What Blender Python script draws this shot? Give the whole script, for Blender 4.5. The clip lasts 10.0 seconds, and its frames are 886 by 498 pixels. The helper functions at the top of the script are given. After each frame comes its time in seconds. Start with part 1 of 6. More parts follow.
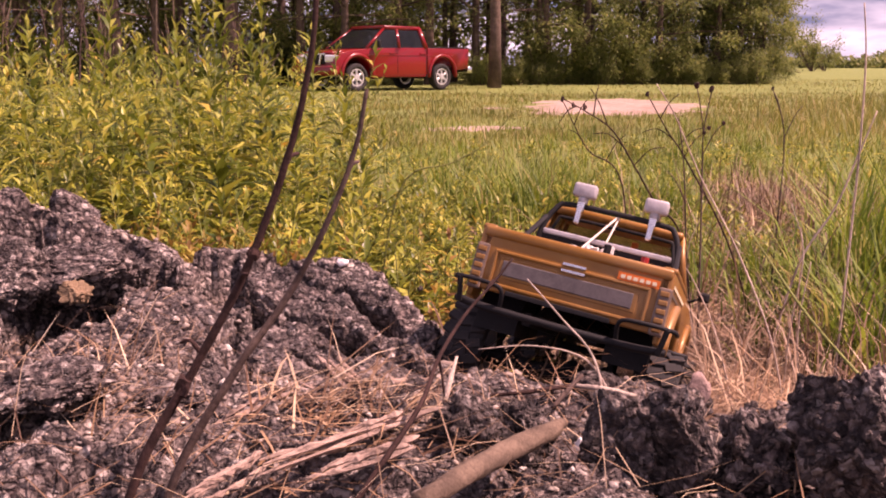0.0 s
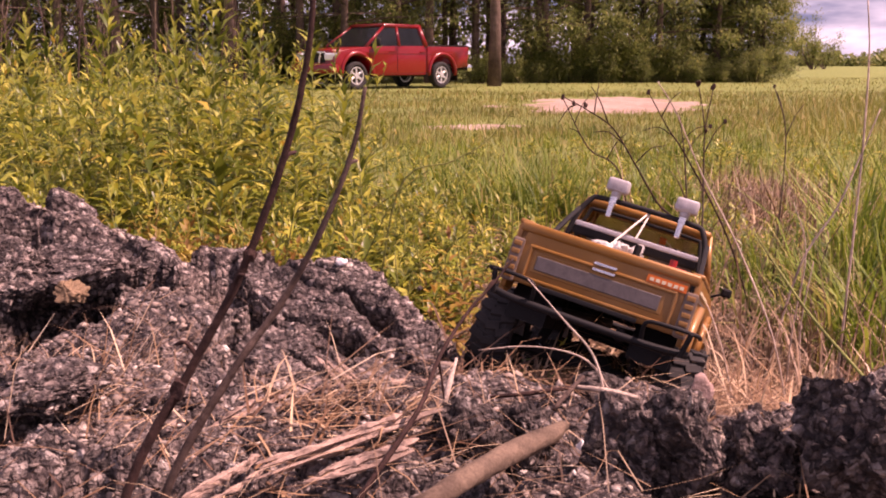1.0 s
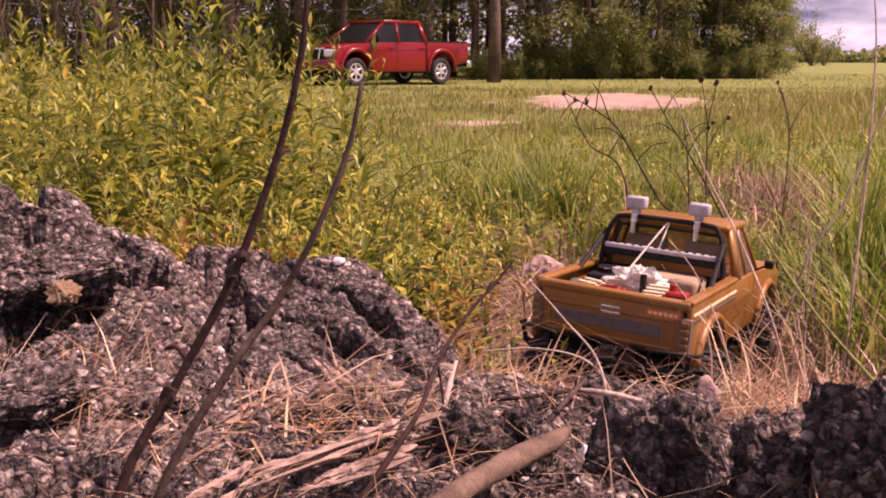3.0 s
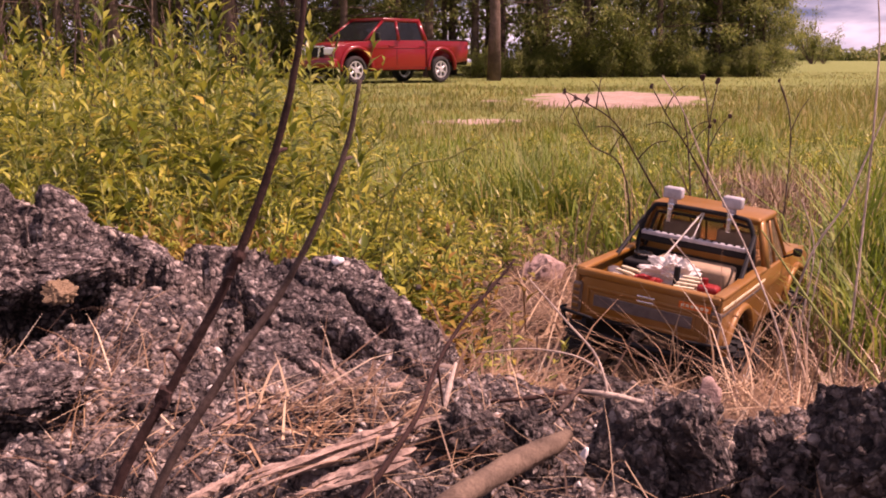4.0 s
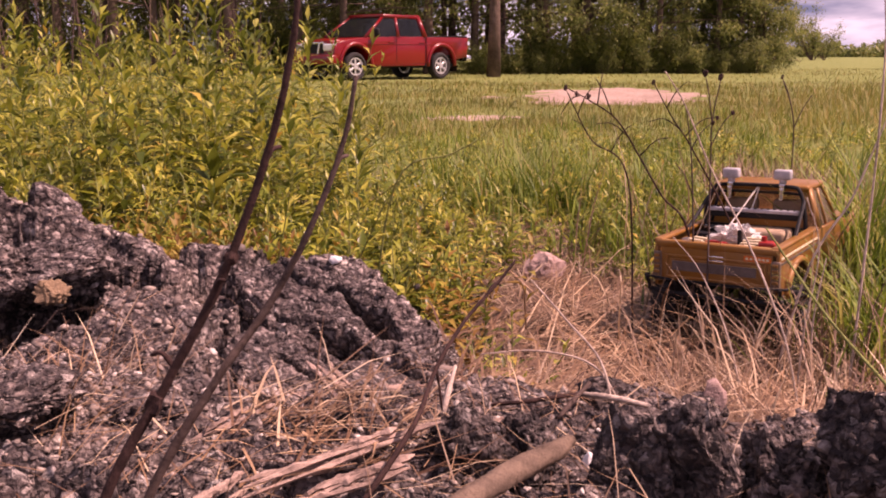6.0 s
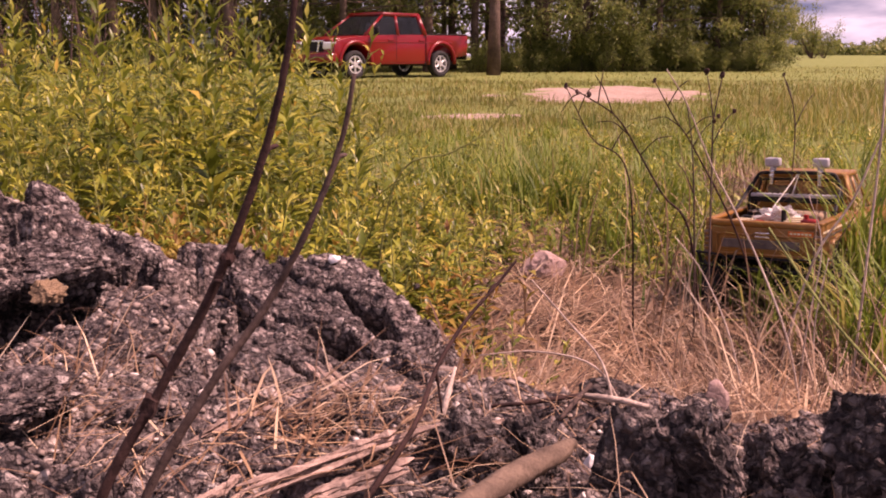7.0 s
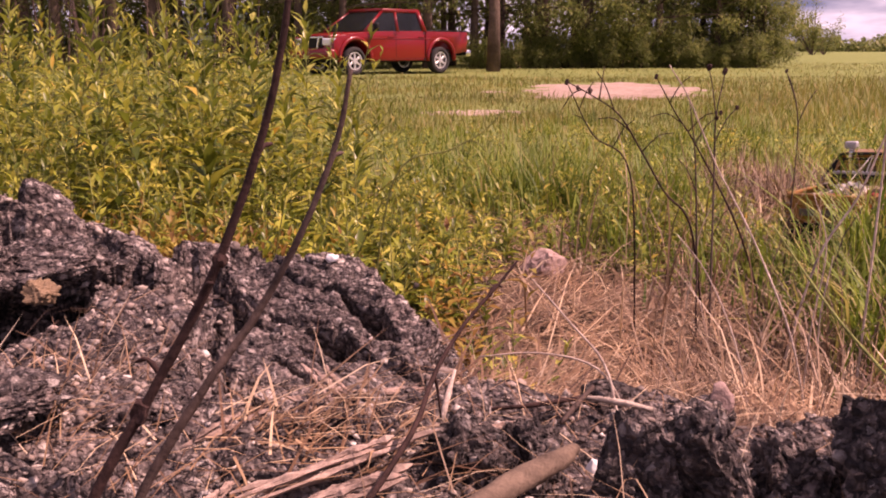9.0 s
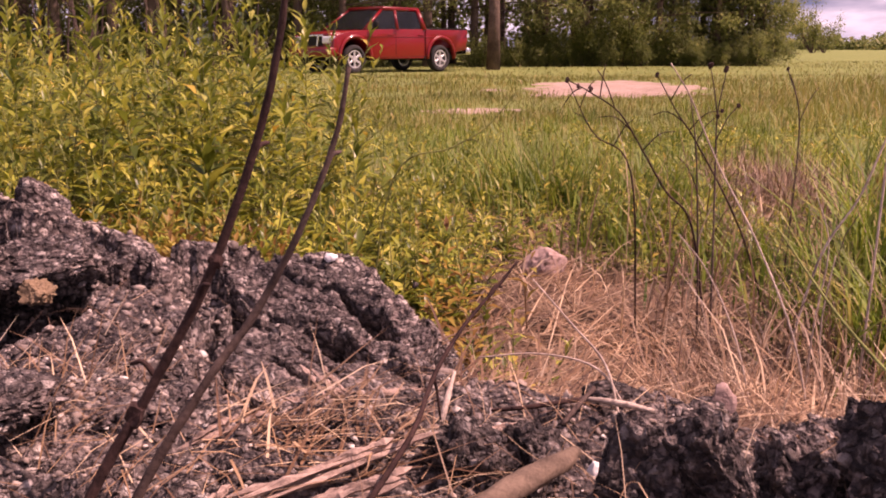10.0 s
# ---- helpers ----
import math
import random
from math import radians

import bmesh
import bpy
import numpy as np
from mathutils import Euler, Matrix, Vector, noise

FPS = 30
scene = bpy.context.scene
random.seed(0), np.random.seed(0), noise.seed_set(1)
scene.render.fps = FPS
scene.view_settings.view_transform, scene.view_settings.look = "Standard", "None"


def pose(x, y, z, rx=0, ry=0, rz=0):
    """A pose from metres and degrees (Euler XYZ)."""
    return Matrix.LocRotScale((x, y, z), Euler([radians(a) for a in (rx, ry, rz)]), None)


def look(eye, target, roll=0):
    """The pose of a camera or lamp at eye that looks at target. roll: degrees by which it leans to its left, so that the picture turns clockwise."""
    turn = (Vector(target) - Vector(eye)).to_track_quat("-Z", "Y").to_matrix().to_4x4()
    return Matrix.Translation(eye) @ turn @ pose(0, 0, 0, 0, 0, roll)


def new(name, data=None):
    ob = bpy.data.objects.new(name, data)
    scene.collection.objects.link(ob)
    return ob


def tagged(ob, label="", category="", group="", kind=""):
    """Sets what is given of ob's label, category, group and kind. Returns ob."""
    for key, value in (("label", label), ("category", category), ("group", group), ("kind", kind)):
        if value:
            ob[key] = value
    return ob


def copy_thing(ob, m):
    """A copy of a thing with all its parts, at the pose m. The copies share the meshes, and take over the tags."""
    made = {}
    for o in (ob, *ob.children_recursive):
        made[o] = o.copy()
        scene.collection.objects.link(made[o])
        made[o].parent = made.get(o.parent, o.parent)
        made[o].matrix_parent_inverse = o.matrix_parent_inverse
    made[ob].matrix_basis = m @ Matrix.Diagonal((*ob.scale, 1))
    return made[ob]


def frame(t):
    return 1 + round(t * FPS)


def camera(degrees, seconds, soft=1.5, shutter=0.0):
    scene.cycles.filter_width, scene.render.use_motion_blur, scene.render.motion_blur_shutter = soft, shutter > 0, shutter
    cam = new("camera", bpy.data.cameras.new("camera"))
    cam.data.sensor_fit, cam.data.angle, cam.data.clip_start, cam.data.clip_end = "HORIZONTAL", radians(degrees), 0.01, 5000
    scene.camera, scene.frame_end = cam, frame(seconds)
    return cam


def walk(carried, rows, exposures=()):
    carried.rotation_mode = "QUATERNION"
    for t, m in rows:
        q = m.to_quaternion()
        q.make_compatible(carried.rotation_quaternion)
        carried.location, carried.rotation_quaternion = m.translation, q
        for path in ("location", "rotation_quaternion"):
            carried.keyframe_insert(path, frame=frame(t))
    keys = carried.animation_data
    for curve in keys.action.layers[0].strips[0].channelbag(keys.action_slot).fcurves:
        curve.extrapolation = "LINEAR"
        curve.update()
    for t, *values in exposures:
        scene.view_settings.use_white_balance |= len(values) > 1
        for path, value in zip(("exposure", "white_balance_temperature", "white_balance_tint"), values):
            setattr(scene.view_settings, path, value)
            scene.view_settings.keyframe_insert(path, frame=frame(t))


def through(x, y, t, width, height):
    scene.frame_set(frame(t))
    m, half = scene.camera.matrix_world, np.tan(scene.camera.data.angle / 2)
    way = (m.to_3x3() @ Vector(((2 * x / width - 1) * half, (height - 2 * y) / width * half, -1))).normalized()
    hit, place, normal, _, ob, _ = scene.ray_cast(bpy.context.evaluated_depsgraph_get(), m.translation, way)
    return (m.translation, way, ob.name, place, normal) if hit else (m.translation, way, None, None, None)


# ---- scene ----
# ---- camera: close to the ground, a slow push in ----
cam = camera(50.83, 10.0, soft=1.9)
walk(cam, [
    (0.0, pose(-0.0008, -0.0448, 0.6224, 90 - 11.16, 0, 0.046)),
    (2.5, pose(-0.0004, -0.0215, 0.6211, 90 - 11.43, 0, 0.022)),
    (5.0, pose(0.0, 0.0, 0.62, 90 - 11.70, 0, 0)),
    (7.5, pose(0.0004, 0.0199, 0.6191, 90 - 11.97, 0, -0.022)),
    (10.0, pose(0.0008, 0.0384, 0.6182, 90 - 12.24, 0, -0.043)),
], exposures=[(0.0, 0.72, 8200, 64), (1.2, 0.66, 8200, 64), (2.7, 0.56, 8200, 64), (5.0, 0.48, 8200, 64), (10.0, 0.48, 8200, 64)])

# ---- sun and a half-clouded sky ----
SUN_ELEV, SUN_AZ = 56.0, 95.0     # azimuth: degrees from +y towards +x
sun_dir = Vector((math.cos(radians(SUN_ELEV)) * math.sin(radians(SUN_AZ)),
                  math.cos(radians(SUN_ELEV)) * math.cos(radians(SUN_AZ)), math.sin(radians(SUN_ELEV))))
sun_data = bpy.data.lights.new("sun", "SUN")
sun_data.energy, sun_data.angle, sun_data.color = 5.0, radians(0.6), (1.0, 0.95, 0.86)
sun_lamp = new("sun", sun_data)
sun_lamp.matrix_world = look(sun_dir * 50, (0, 0, 0))

world = bpy.data.worlds.new("sky")
scene.world = world
world.use_nodes = True
wn, wl = world.node_tree.nodes, world.node_tree.links
wn.clear()
w_out = wn.new("ShaderNodeOutputWorld")
w_bg = wn.new("ShaderNodeBackground")
w_sky = wn.new("ShaderNodeTexSky")
w_sky.sky_type, w_sky.sun_disc = "NISHITA", False
w_sky.sun_elevation, w_sky.sun_rotation = radians(SUN_ELEV), radians(SUN_AZ)
w_co = wn.new("ShaderNodeTexCoord")
w_map = wn.new("ShaderNodeMapping")
w_map.inputs["Scale"].default_value = (1.6, 1.6, 7.0)
w_noise = wn.new("ShaderNodeTexNoise")
w_noise.inputs["Scale"].default_value, w_noise.inputs["Detail"].default_value = 2.2, 6
w_noise2 = wn.new("ShaderNodeTexNoise")
w_noise2.inputs["Scale"].default_value, w_noise2.inputs["Detail"].default_value = 3.1, 5
w_ramp = wn.new("ShaderNodeValToRGB")
w_ramp.color_ramp.elements[0].position, w_ramp.color_ramp.elements[1].position = 0.34, 0.5
w_tone = wn.new("ShaderNodeValToRGB")
w_tone.color_ramp.elements[0].position, w_tone.color_ramp.elements[1].position = 0.44, 0.60
w_tone.color_ramp.elements[0].color = (1.7, 2.5, 4.0, 1)
w_tone.color_ramp.elements[1].color = (8.2, 9.3, 10.8, 1)
w_mix = wn.new("ShaderNodeMix")
w_mix.data_type = "RGBA"
w_bg.inputs["Strength"].default_value = 0.075
wl.new(w_co.outputs["Generated"], w_map.inputs["Vector"])
wl.new(w_map.outputs["Vector"], w_noise.inputs["Vector"])
wl.new(w_map.outputs["Vector"], w_noise2.inputs["Vector"])
wl.new(w_noise.outputs["Fac"], w_ramp.inputs["Fac"])
wl.new(w_noise2.outputs["Fac"], w_tone.inputs["Fac"])
wl.new(w_ramp.outputs["Color"], w_mix.inputs["Factor"])
wl.new(w_sky.outputs["Color"], w_mix.inputs["A"])
wl.new(w_tone.outputs["Color"], w_mix.inputs["B"])
wl.new(w_mix.outputs["Result"], w_bg.inputs["Color"])
wl.new(w_bg.outputs["Background"], w_out.inputs["Surface"])


# ---- materials ----
class Mat:
    """A node material with a principled shader and short-hands for its textures."""

    def __init__(self, name, rough=0.8, metal=0.0, spec=0.3):
        self.m = bpy.data.materials.new(name)
        self.m.use_nodes = True
        self.nt = self.m.node_tree
        self.b = self.nt.nodes["Principled BSDF"]
        self.b.inputs["Roughness"].default_value = rough
        self.b.inputs["Metallic"].default_value = metal
        self.b.inputs["Specular IOR Level"].default_value = spec
        self.co = self.add("ShaderNodeTexCoord").outputs["Object"]

    def add(self, kind):
        return self.nt.nodes.new(kind)

    def link(self, a, b):
        self.nt.links.new(a, b)

    def noise(self, scale, detail=4, rough=0.6):
        n = self.add("ShaderNodeTexNoise")
        n.inputs["Scale"].default_value, n.inputs["Detail"].default_value, n.inputs["Roughness"].default_value = scale, detail, rough
        self.link(self.co, n.inputs["Vector"])
        return n.outputs["Fac"]

    def cells(self, scale, feature="F1"):
        n = self.add("ShaderNodeTexVoronoi")
        n.feature = feature
        n.inputs["Scale"].default_value = scale
        self.link(self.co, n.inputs["Vector"])
        return n

    def ramp(self, fac, stops):
        r = self.add("ShaderNodeValToRGB")
        e = r.color_ramp.elements
        while len(e) < len(stops):
            e.new(0.5)
        for k, (p, c) in zip(e, stops):
            k.position, k.color = p, (*c, 1)
        self.link(fac, r.inputs["Fac"])
        return r.outputs["Color"]

    def mix(self, fac, a, b, mode="MIX"):
        n = self.add("ShaderNodeMix")
        n.data_type, n.blend_type = "RGBA", mode
        for v, s in ((fac, n.inputs["Factor"]), (a, n.inputs["A"]), (b, n.inputs["B"])):
            if isinstance(v, (int, float)):
                s.default_value = v
            elif isinstance(v, tuple):
                s.default_value = (*v, 1)
            else:
                self.link(v, s)
        return n.outputs["Result"]

    def color(self, c):
        if isinstance(c, tuple):
            self.b.inputs["Base Color"].default_value = (*c, 1)
        else:
            self.link(c, self.b.inputs["Base Color"])
        return self

    def bump(self, h, dist, strength=1.0):
        n = self.add("ShaderNodeBump")
        n.inputs["Distance"].default_value, n.inputs["Strength"].default_value = dist, strength
        self.link(h, n.inputs["Height"])
        self.link(n.outputs["Normal"], self.b.inputs["Normal"])
        return self

    def roughness(self, fac, lo, hi):
        n = self.add("ShaderNodeMapRange")
        n.inputs["To Min"].default_value, n.inputs["To Max"].default_value = lo, hi
        self.link(fac, n.inputs["Value"])
        self.link(n.outputs["Result"], self.b.inputs["Roughness"])
        return self

    def island(self):
        return self.add("ShaderNodeNewGeometry").outputs["Random Per Island"]


def worn(name, c, rough=0.6, metal=0.0, scale=40.0, amount=0.25, spec=0.4, bump=0.0):
    """A surface of one colour with stains and grain at two scales."""
    m = Mat(name, rough, metal, spec)
    lo = tuple(v * (1 - amount) for v in c)
    hi = tuple(min(1, v * (1 + amount * 0.6)) for v in c)
    n1, n2 = m.noise(scale), m.noise(scale * 6, 3)
    col = m.mix(0.35, m.ramp(n1, [(0.3, lo), (0.7, hi)]), m.ramp(n2, [(0.3, lo), (0.7, hi)]))
    m.color(col).roughness(n1, max(0.05, rough - 0.1), min(1, rough + 0.15))
    if bump:
        m.bump(n2, bump)
    return m.m


def leafy(name, stops, rough=0.55, through=0.35, patch=3.0, spec=0.35):
    """Leaves and blades: a colour for each island, light that passes through."""
    m = Mat(name, rough, 0, spec)
    c = m.ramp(m.island(), stops)
    n = m.noise(patch, 3)
    c = m.mix(0.65, c, m.ramp(n, [(0.3, (0.40, 0.46, 0.48)), (0.7, (1.38, 1.24, 0.95))]), "MULTIPLY")
    m.color(c)
    t = m.add("ShaderNodeBsdfTranslucent")
    m.link(c, t.inputs["Color"])
    mx = m.add("ShaderNodeMixShader")
    mx.inputs["Fac"].default_value = through
    m.link(m.b.outputs["BSDF"], mx.inputs[1])
    m.link(t.outputs["BSDF"], mx.inputs[2])
    m.link(mx.outputs["Shader"], m.nt.nodes["Material Output"].inputs["Surface"])
    return m.m


def aggregate_material(name, dark=1.0):
    """Broken old asphalt: dark purple-grey binder with small rounded stones, some of them white."""
    m = Mat(name, 0.85, 0, 0.25)
    warp = m.add("ShaderNodeTexNoise")
    warp.inputs["Scale"].default_value, warp.inputs["Detail"].default_value = 90.0, 3
    m.link(m.co, warp.inputs["Vector"])
    add = m.add("ShaderNodeVectorMath")
    add.operation = "MULTIPLY_ADD"
    m.link(warp.outputs["Color"], add.inputs[0])
    add.inputs[1].default_value = (0.011, 0.011, 0.011)
    m.link(m.co, add.inputs[2])
    m.co = add.outputs["Vector"]
    v1, v2 = m.cells(150.0), m.cells(380.0)
    def stone(v, stops):
        s = m.add("ShaderNodeSeparateColor")
        m.link(v.outputs["Color"], s.inputs["Color"])
        return m.ramp(s.outputs["Red"], stops)
    g = [(0.0, (0.024, 0.021, 0.022)), (0.35, (0.083, 0.071, 0.069)), (0.7, (0.19, 0.158, 0.146)), (0.88, (0.36, 0.30, 0.275)), (1.0, (0.72, 0.67, 0.62))]
    g = [(p, tuple(x * dark for x in c)) for p, c in g]
    c = m.mix(0.4, stone(v1, g), stone(v2, g))
    gap = m.ramp(v1.outputs["Distance"], [(0.35, (1, 1, 1)), (0.75, (0.35, 0.32, 0.35))])
    c = m.mix(0.85, c, gap, "MULTIPLY")
    big = m.ramp(m.noise(14, 5), [(0.3, (0.48, 0.45, 0.45)), (0.65, (1.2, 1.12, 1.05))])
    c = m.mix(0.8, c, big, "MULTIPLY")
    m.color(c)
    h = m.add("ShaderNodeMath")
    h.operation = "MULTIPLY_ADD"
    m.link(v1.outputs["Distance"], h.inputs[0])
    h.inputs[1].default_value = -1.0
    m.link(m.noise(260, 3), h.inputs[2])
    m.bump(h.outputs["Value"], 0.007, 1.0)
    return m.m


M_AGG = aggregate_material("asphalt_rubble", 1.08)
# darker copy of the same asphalt: the lumps' shaded faces put into its colour
M_AGG_DARK = aggregate_material("asphalt_rubble_shaded", 0.72)


def pebble_material():
    m = Mat("loose_pebbles", 0.75, 0, 0.3)
    c = m.ramp(m.island(), [(0.0, (0.07, 0.055, 0.05)), (0.45, (0.19, 0.15, 0.13)), (0.75, (0.31, 0.24, 0.20)), (0.95, (0.46, 0.38, 0.32)), (1.0, (0.76, 0.70, 0.64))])
    m.color(m.mix(0.5, c, m.ramp(m.noise(180, 3), [(0.3, (0.6, 0.58, 0.6)), (0.7, (1.1, 1.08, 1.05))]), "MULTIPLY"))
    m.bump(m.noise(500, 3), 0.001)
    return m.m


M_PEBBLE = pebble_material()
M_WEED = leafy("weed_leaves", [(0.0, (0.065, 0.105, 0.02)), (0.35, (0.19, 0.24, 0.035)), (0.7, (0.35, 0.375, 0.055)), (0.94, (0.55, 0.52, 0.12)), (1.0, (0.52, 0.33, 0.06))], 0.36)
M_GRASS = leafy("green_grass", [(0.0, (0.07, 0.13, 0.025)), (0.5, (0.18, 0.28, 0.035)), (0.85, (0.30, 0.36, 0.06)), (1.0, (0.46, 0.37, 0.17))], patch=1.2)
M_FIELD = leafy("field_grass", [(0.0, (0.12, 0.15, 0.035)), (0.4, (0.20, 0.225, 0.05)), (0.8, (0.29, 0.275, 0.075)), (1.0, (0.40, 0.30, 0.14))], patch=0.5)
M_STRAW = leafy("dry_straw", [(0.0, (0.10, 0.052, 0.036)), (0.4, (0.22, 0.13, 0.082)), (0.75, (0.36, 0.235, 0.155)), (1.0, (0.64, 0.50, 0.38))], through=0.15, patch=6.0)
M_PINE = leafy("forest_leaves", [(0.0, (0.11, 0.15, 0.05)), (0.5, (0.19, 0.24, 0.075)), (0.85, (0.28, 0.32, 0.105)), (1.0, (0.37, 0.34, 0.13))], through=0.45, patch=0.35)
M_RUSTLEAF = leafy("reddening_leaves", [(0.0, (0.19, 0.09, 0.035)), (0.5, (0.36, 0.22, 0.05)), (1.0, (0.44, 0.37, 0.08))])


def bark(name, c, scale=30.0):
    m = Mat(name, 0.9, 0, 0.2)
    n = m.noise(scale, 6)
    m.color(m.mix(0.6, m.ramp(n, [(0.3, tuple(v * 0.5 for v in c)), (0.7, tuple(v * 1.35 for v in c))]), m.ramp(m.noise(scale * 5, 3), [(0.3, tuple(v * 0.6 for v in c)), (0.75, tuple(v * 1.2 for v in c))])))
    for link in list(m.b.inputs["Base Color"].links):
        src = link.from_socket
    m.color(m.mix(0.8, src, m.ramp(m.noise(scale * 0.3, 4), [(0.35, (0.42, 0.40, 0.40)), (0.65, (1.15, 1.12, 1.08))]), "MULTIPLY"))
    m.bump(n, 0.3 / scale)
    return m.m


M_TWIG = bark("dark_twig_bark", (0.06, 0.032, 0.028), 300)
M_TWIG_GREY = bark("grey_twig_bark", (0.12, 0.082, 0.07), 300)
M_LOG = bark("weathered_stick", (0.19, 0.135, 0.10), 130)
M_SPLINTER = bark("split_wood", (0.47, 0.34, 0.28), 160)
M_PALE_STICK = bark("bleached_stick", (0.62, 0.50, 0.42), 120)
M_TRUNK = bark("pine_bark", (0.16, 0.11, 0.09), 6)
M_GREEN_STEM = bark("green_stem", (0.27, 0.30, 0.10), 200)


def ground_material():
    m = Mat("soil_and_turf", 0.95, 0, 0.15)
    sep = m.add("ShaderNodeSeparateXYZ")
    m.link(m.co, sep.inputs["Vector"])
    far = m.add("ShaderNodeMapRange")
    far.inputs["From Min"].default_value, far.inputs["From Max"].default_value = 2.2, 4.5
    side = m.add("ShaderNodeMath")
    side.operation = "ABSOLUTE"
    m.link(sep.outputs["X"], side.inputs[0])
    wide = m.add("ShaderNodeMath")
    wide.operation = "MULTIPLY"
    wide.inputs[1].default_value = 2.2
    m.link(side.outputs["Value"], wide.inputs[0])
    back = m.add("ShaderNodeMath")
    back.operation = "MULTIPLY_ADD"
    back.inputs[1].default_value, back.inputs[2].default_value = -2.5, 2.0
    m.link(sep.outputs["Y"], back.inputs[0])
    most = m.add("ShaderNodeMath")
    most.operation = "MAXIMUM"
    m.link(wide.outputs["Value"], most.inputs[0])
    m.link(back.outputs["Value"], most.inputs[1])
    reach = m.add("ShaderNodeMath")
    reach.operation = "MAXIMUM"
    m.link(sep.outputs["Y"], reach.inputs[0])
    m.link(most.outputs["Value"], reach.inputs[1])
    m.link(reach.outputs["Value"], far.inputs["Value"])
    soil = m.mix(0.5, m.ramp(m.noise(9, 6), [(0.3, (0.05, 0.034, 0.026)), (0.7, (0.15, 0.10, 0.072))]), m.ramp(m.noise(90, 4), [(0.3, (0.06, 0.04, 0.03)), (0.7, (0.26, 0.18, 0.13))]))
    turf = m.mix(0.4, m.ramp(m.noise(0.5, 6), [(0.3, (0.13, 0.18, 0.05)), (0.7, (0.24, 0.27, 0.085))]), m.ramp(m.noise(14, 4), [(0.3, (0.09, 0.13, 0.035)), (0.7, (0.27, 0.28, 0.10))]))
    m.color(m.mix(far.outputs["Result"], soil, turf))
    m.bump(m.noise(60, 5), 0.02)
    return m.m


M_GROUND = ground_material()


def sand_material():
    m = Mat("pale_sand", 0.95, 0, 0.15)
    m.color(m.mix(0.5, m.ramp(m.noise(1.1, 5), [(0.3, (0.20, 0.125, 0.09)), (0.65, (0.46, 0.34, 0.28))]), m.ramp(m.noise(9, 5), [(0.3, (0.24, 0.16, 0.12)), (0.7, (0.50, 0.38, 0.32))])))
    m.bump(m.noise(7, 5), 0.05)
    return m.m


M_SAND = sand_material()


# ---- mesh tools ----
def mesh_np(name, verts, faces, mat, smooth=False):
    """One mesh from arrays of corners and of faces (all with the same number of corners)."""
    me = bpy.data.meshes.new(name)
    verts, faces = np.asarray(verts, np.float32), np.asarray(faces, np.int32)
    k = faces.shape[1]
    me.vertices.add(len(verts))
    me.vertices.foreach_set("co", verts.ravel())
    me.loops.add(faces.size)
    me.loops.foreach_set("vertex_index", faces.ravel())
    me.polygons.add(len(faces))
    me.polygons.foreach_set("loop_start", np.arange(0, faces.size, k, dtype=np.int32))
    me.update(calc_edges=True)
    if smooth:
        me.polygons.foreach_set("use_smooth", np.ones(len(faces), bool))
    me.materials.append(mat)
    return me


def part(name, bm, mat, parent=None, label="", smooth=False):
    me = bpy.data.meshes.new(name)
    if smooth:
        for f in bm.faces:
            f.smooth = True
    bm.to_mesh(me)
    bm.free()
    me.materials.append(mat)
    ob = new(name, me)
    if parent:
        ob.parent = parent
    if label:
        ob["label"] = label
    return ob


def vnoise(x, y, seed=0):
    """Smooth value noise in -1..1 on arrays."""
    xi, yi = np.floor(x).astype(np.int64), np.floor(y).astype(np.int64)
    fx, fy = x - xi, y - yi
    fx, fy = fx * fx * (3 - 2 * fx), fy * fy * (3 - 2 * fy)

    def h(i, j):
        n = (i * 374761393 + j * 668265263 + seed * 974634777) & 0xFFFFFFFF
        n = ((n ^ (n >> 13)) * 1274126177) & 0xFFFFFFFF
        n = ((n ^ (n >> 16)) * 2246822519) & 0xFFFFFFFF
        return ((n ^ (n >> 15)) & 0xFFFF) / 32767.5 - 1
    a, b, c, d = h(xi, yi), h(xi + 1, yi), h(xi, yi + 1), h(xi + 1, yi + 1)
    return (a * (1 - fx) + b * fx) * (1 - fy) + (c * (1 - fx) + d * fx) * fy


def fbm(x, y, octaves=4, seed=0):
    v, amp = 0, 1.0
    for k in range(octaves):
        v = v + amp * vnoise(x * 2 ** k, y * 2 ** k, seed + k * 17)
        amp *= 0.5
    return v


def worley(x, y, seed=0):
    """Nearest and second distance, and the nearest cell's random numbers and offset, on arrays."""
    xi, yi = np.floor(x), np.floor(y)
    f1, f2 = np.full(x.shape, 9.0), np.full(x.shape, 9.0)
    ra, rb, ox, oy = (np.zeros(x.shape) for _ in range(4))
    for di in (-1, 0, 1):
        for dj in (-1, 0, 1):
            cx, cy = xi + di, yi + dj
            px = cx + 0.5 + 0.48 * vnoise(cx * 1.0, cy, seed + 1)
            py = cy + 0.5 + 0.48 * vnoise(cx * 1.0, cy, seed + 2)
            d = np.hypot(x - px, y - py)
            near = d < f1
            f2 = np.where(near, f1, np.minimum(f2, d))
            ra, rb = np.where(near, vnoise(cx, cy, seed + 3), ra), np.where(near, vnoise(cx, cy, seed + 4), rb)
            ox, oy = np.where(near, x - px, ox), np.where(near, y - py, oy)
            f1 = np.where(near, d, f1)
    return f1, f2, ra, rb, ox, oy


def grid_faces(nx, ny):
    i, j = np.meshgrid(np.arange(nx - 1), np.arange(ny - 1), indexing="ij")
    a = (i * ny + j).ravel()
    return np.stack([a, a + ny, a + ny + 1, a + 1], 1)


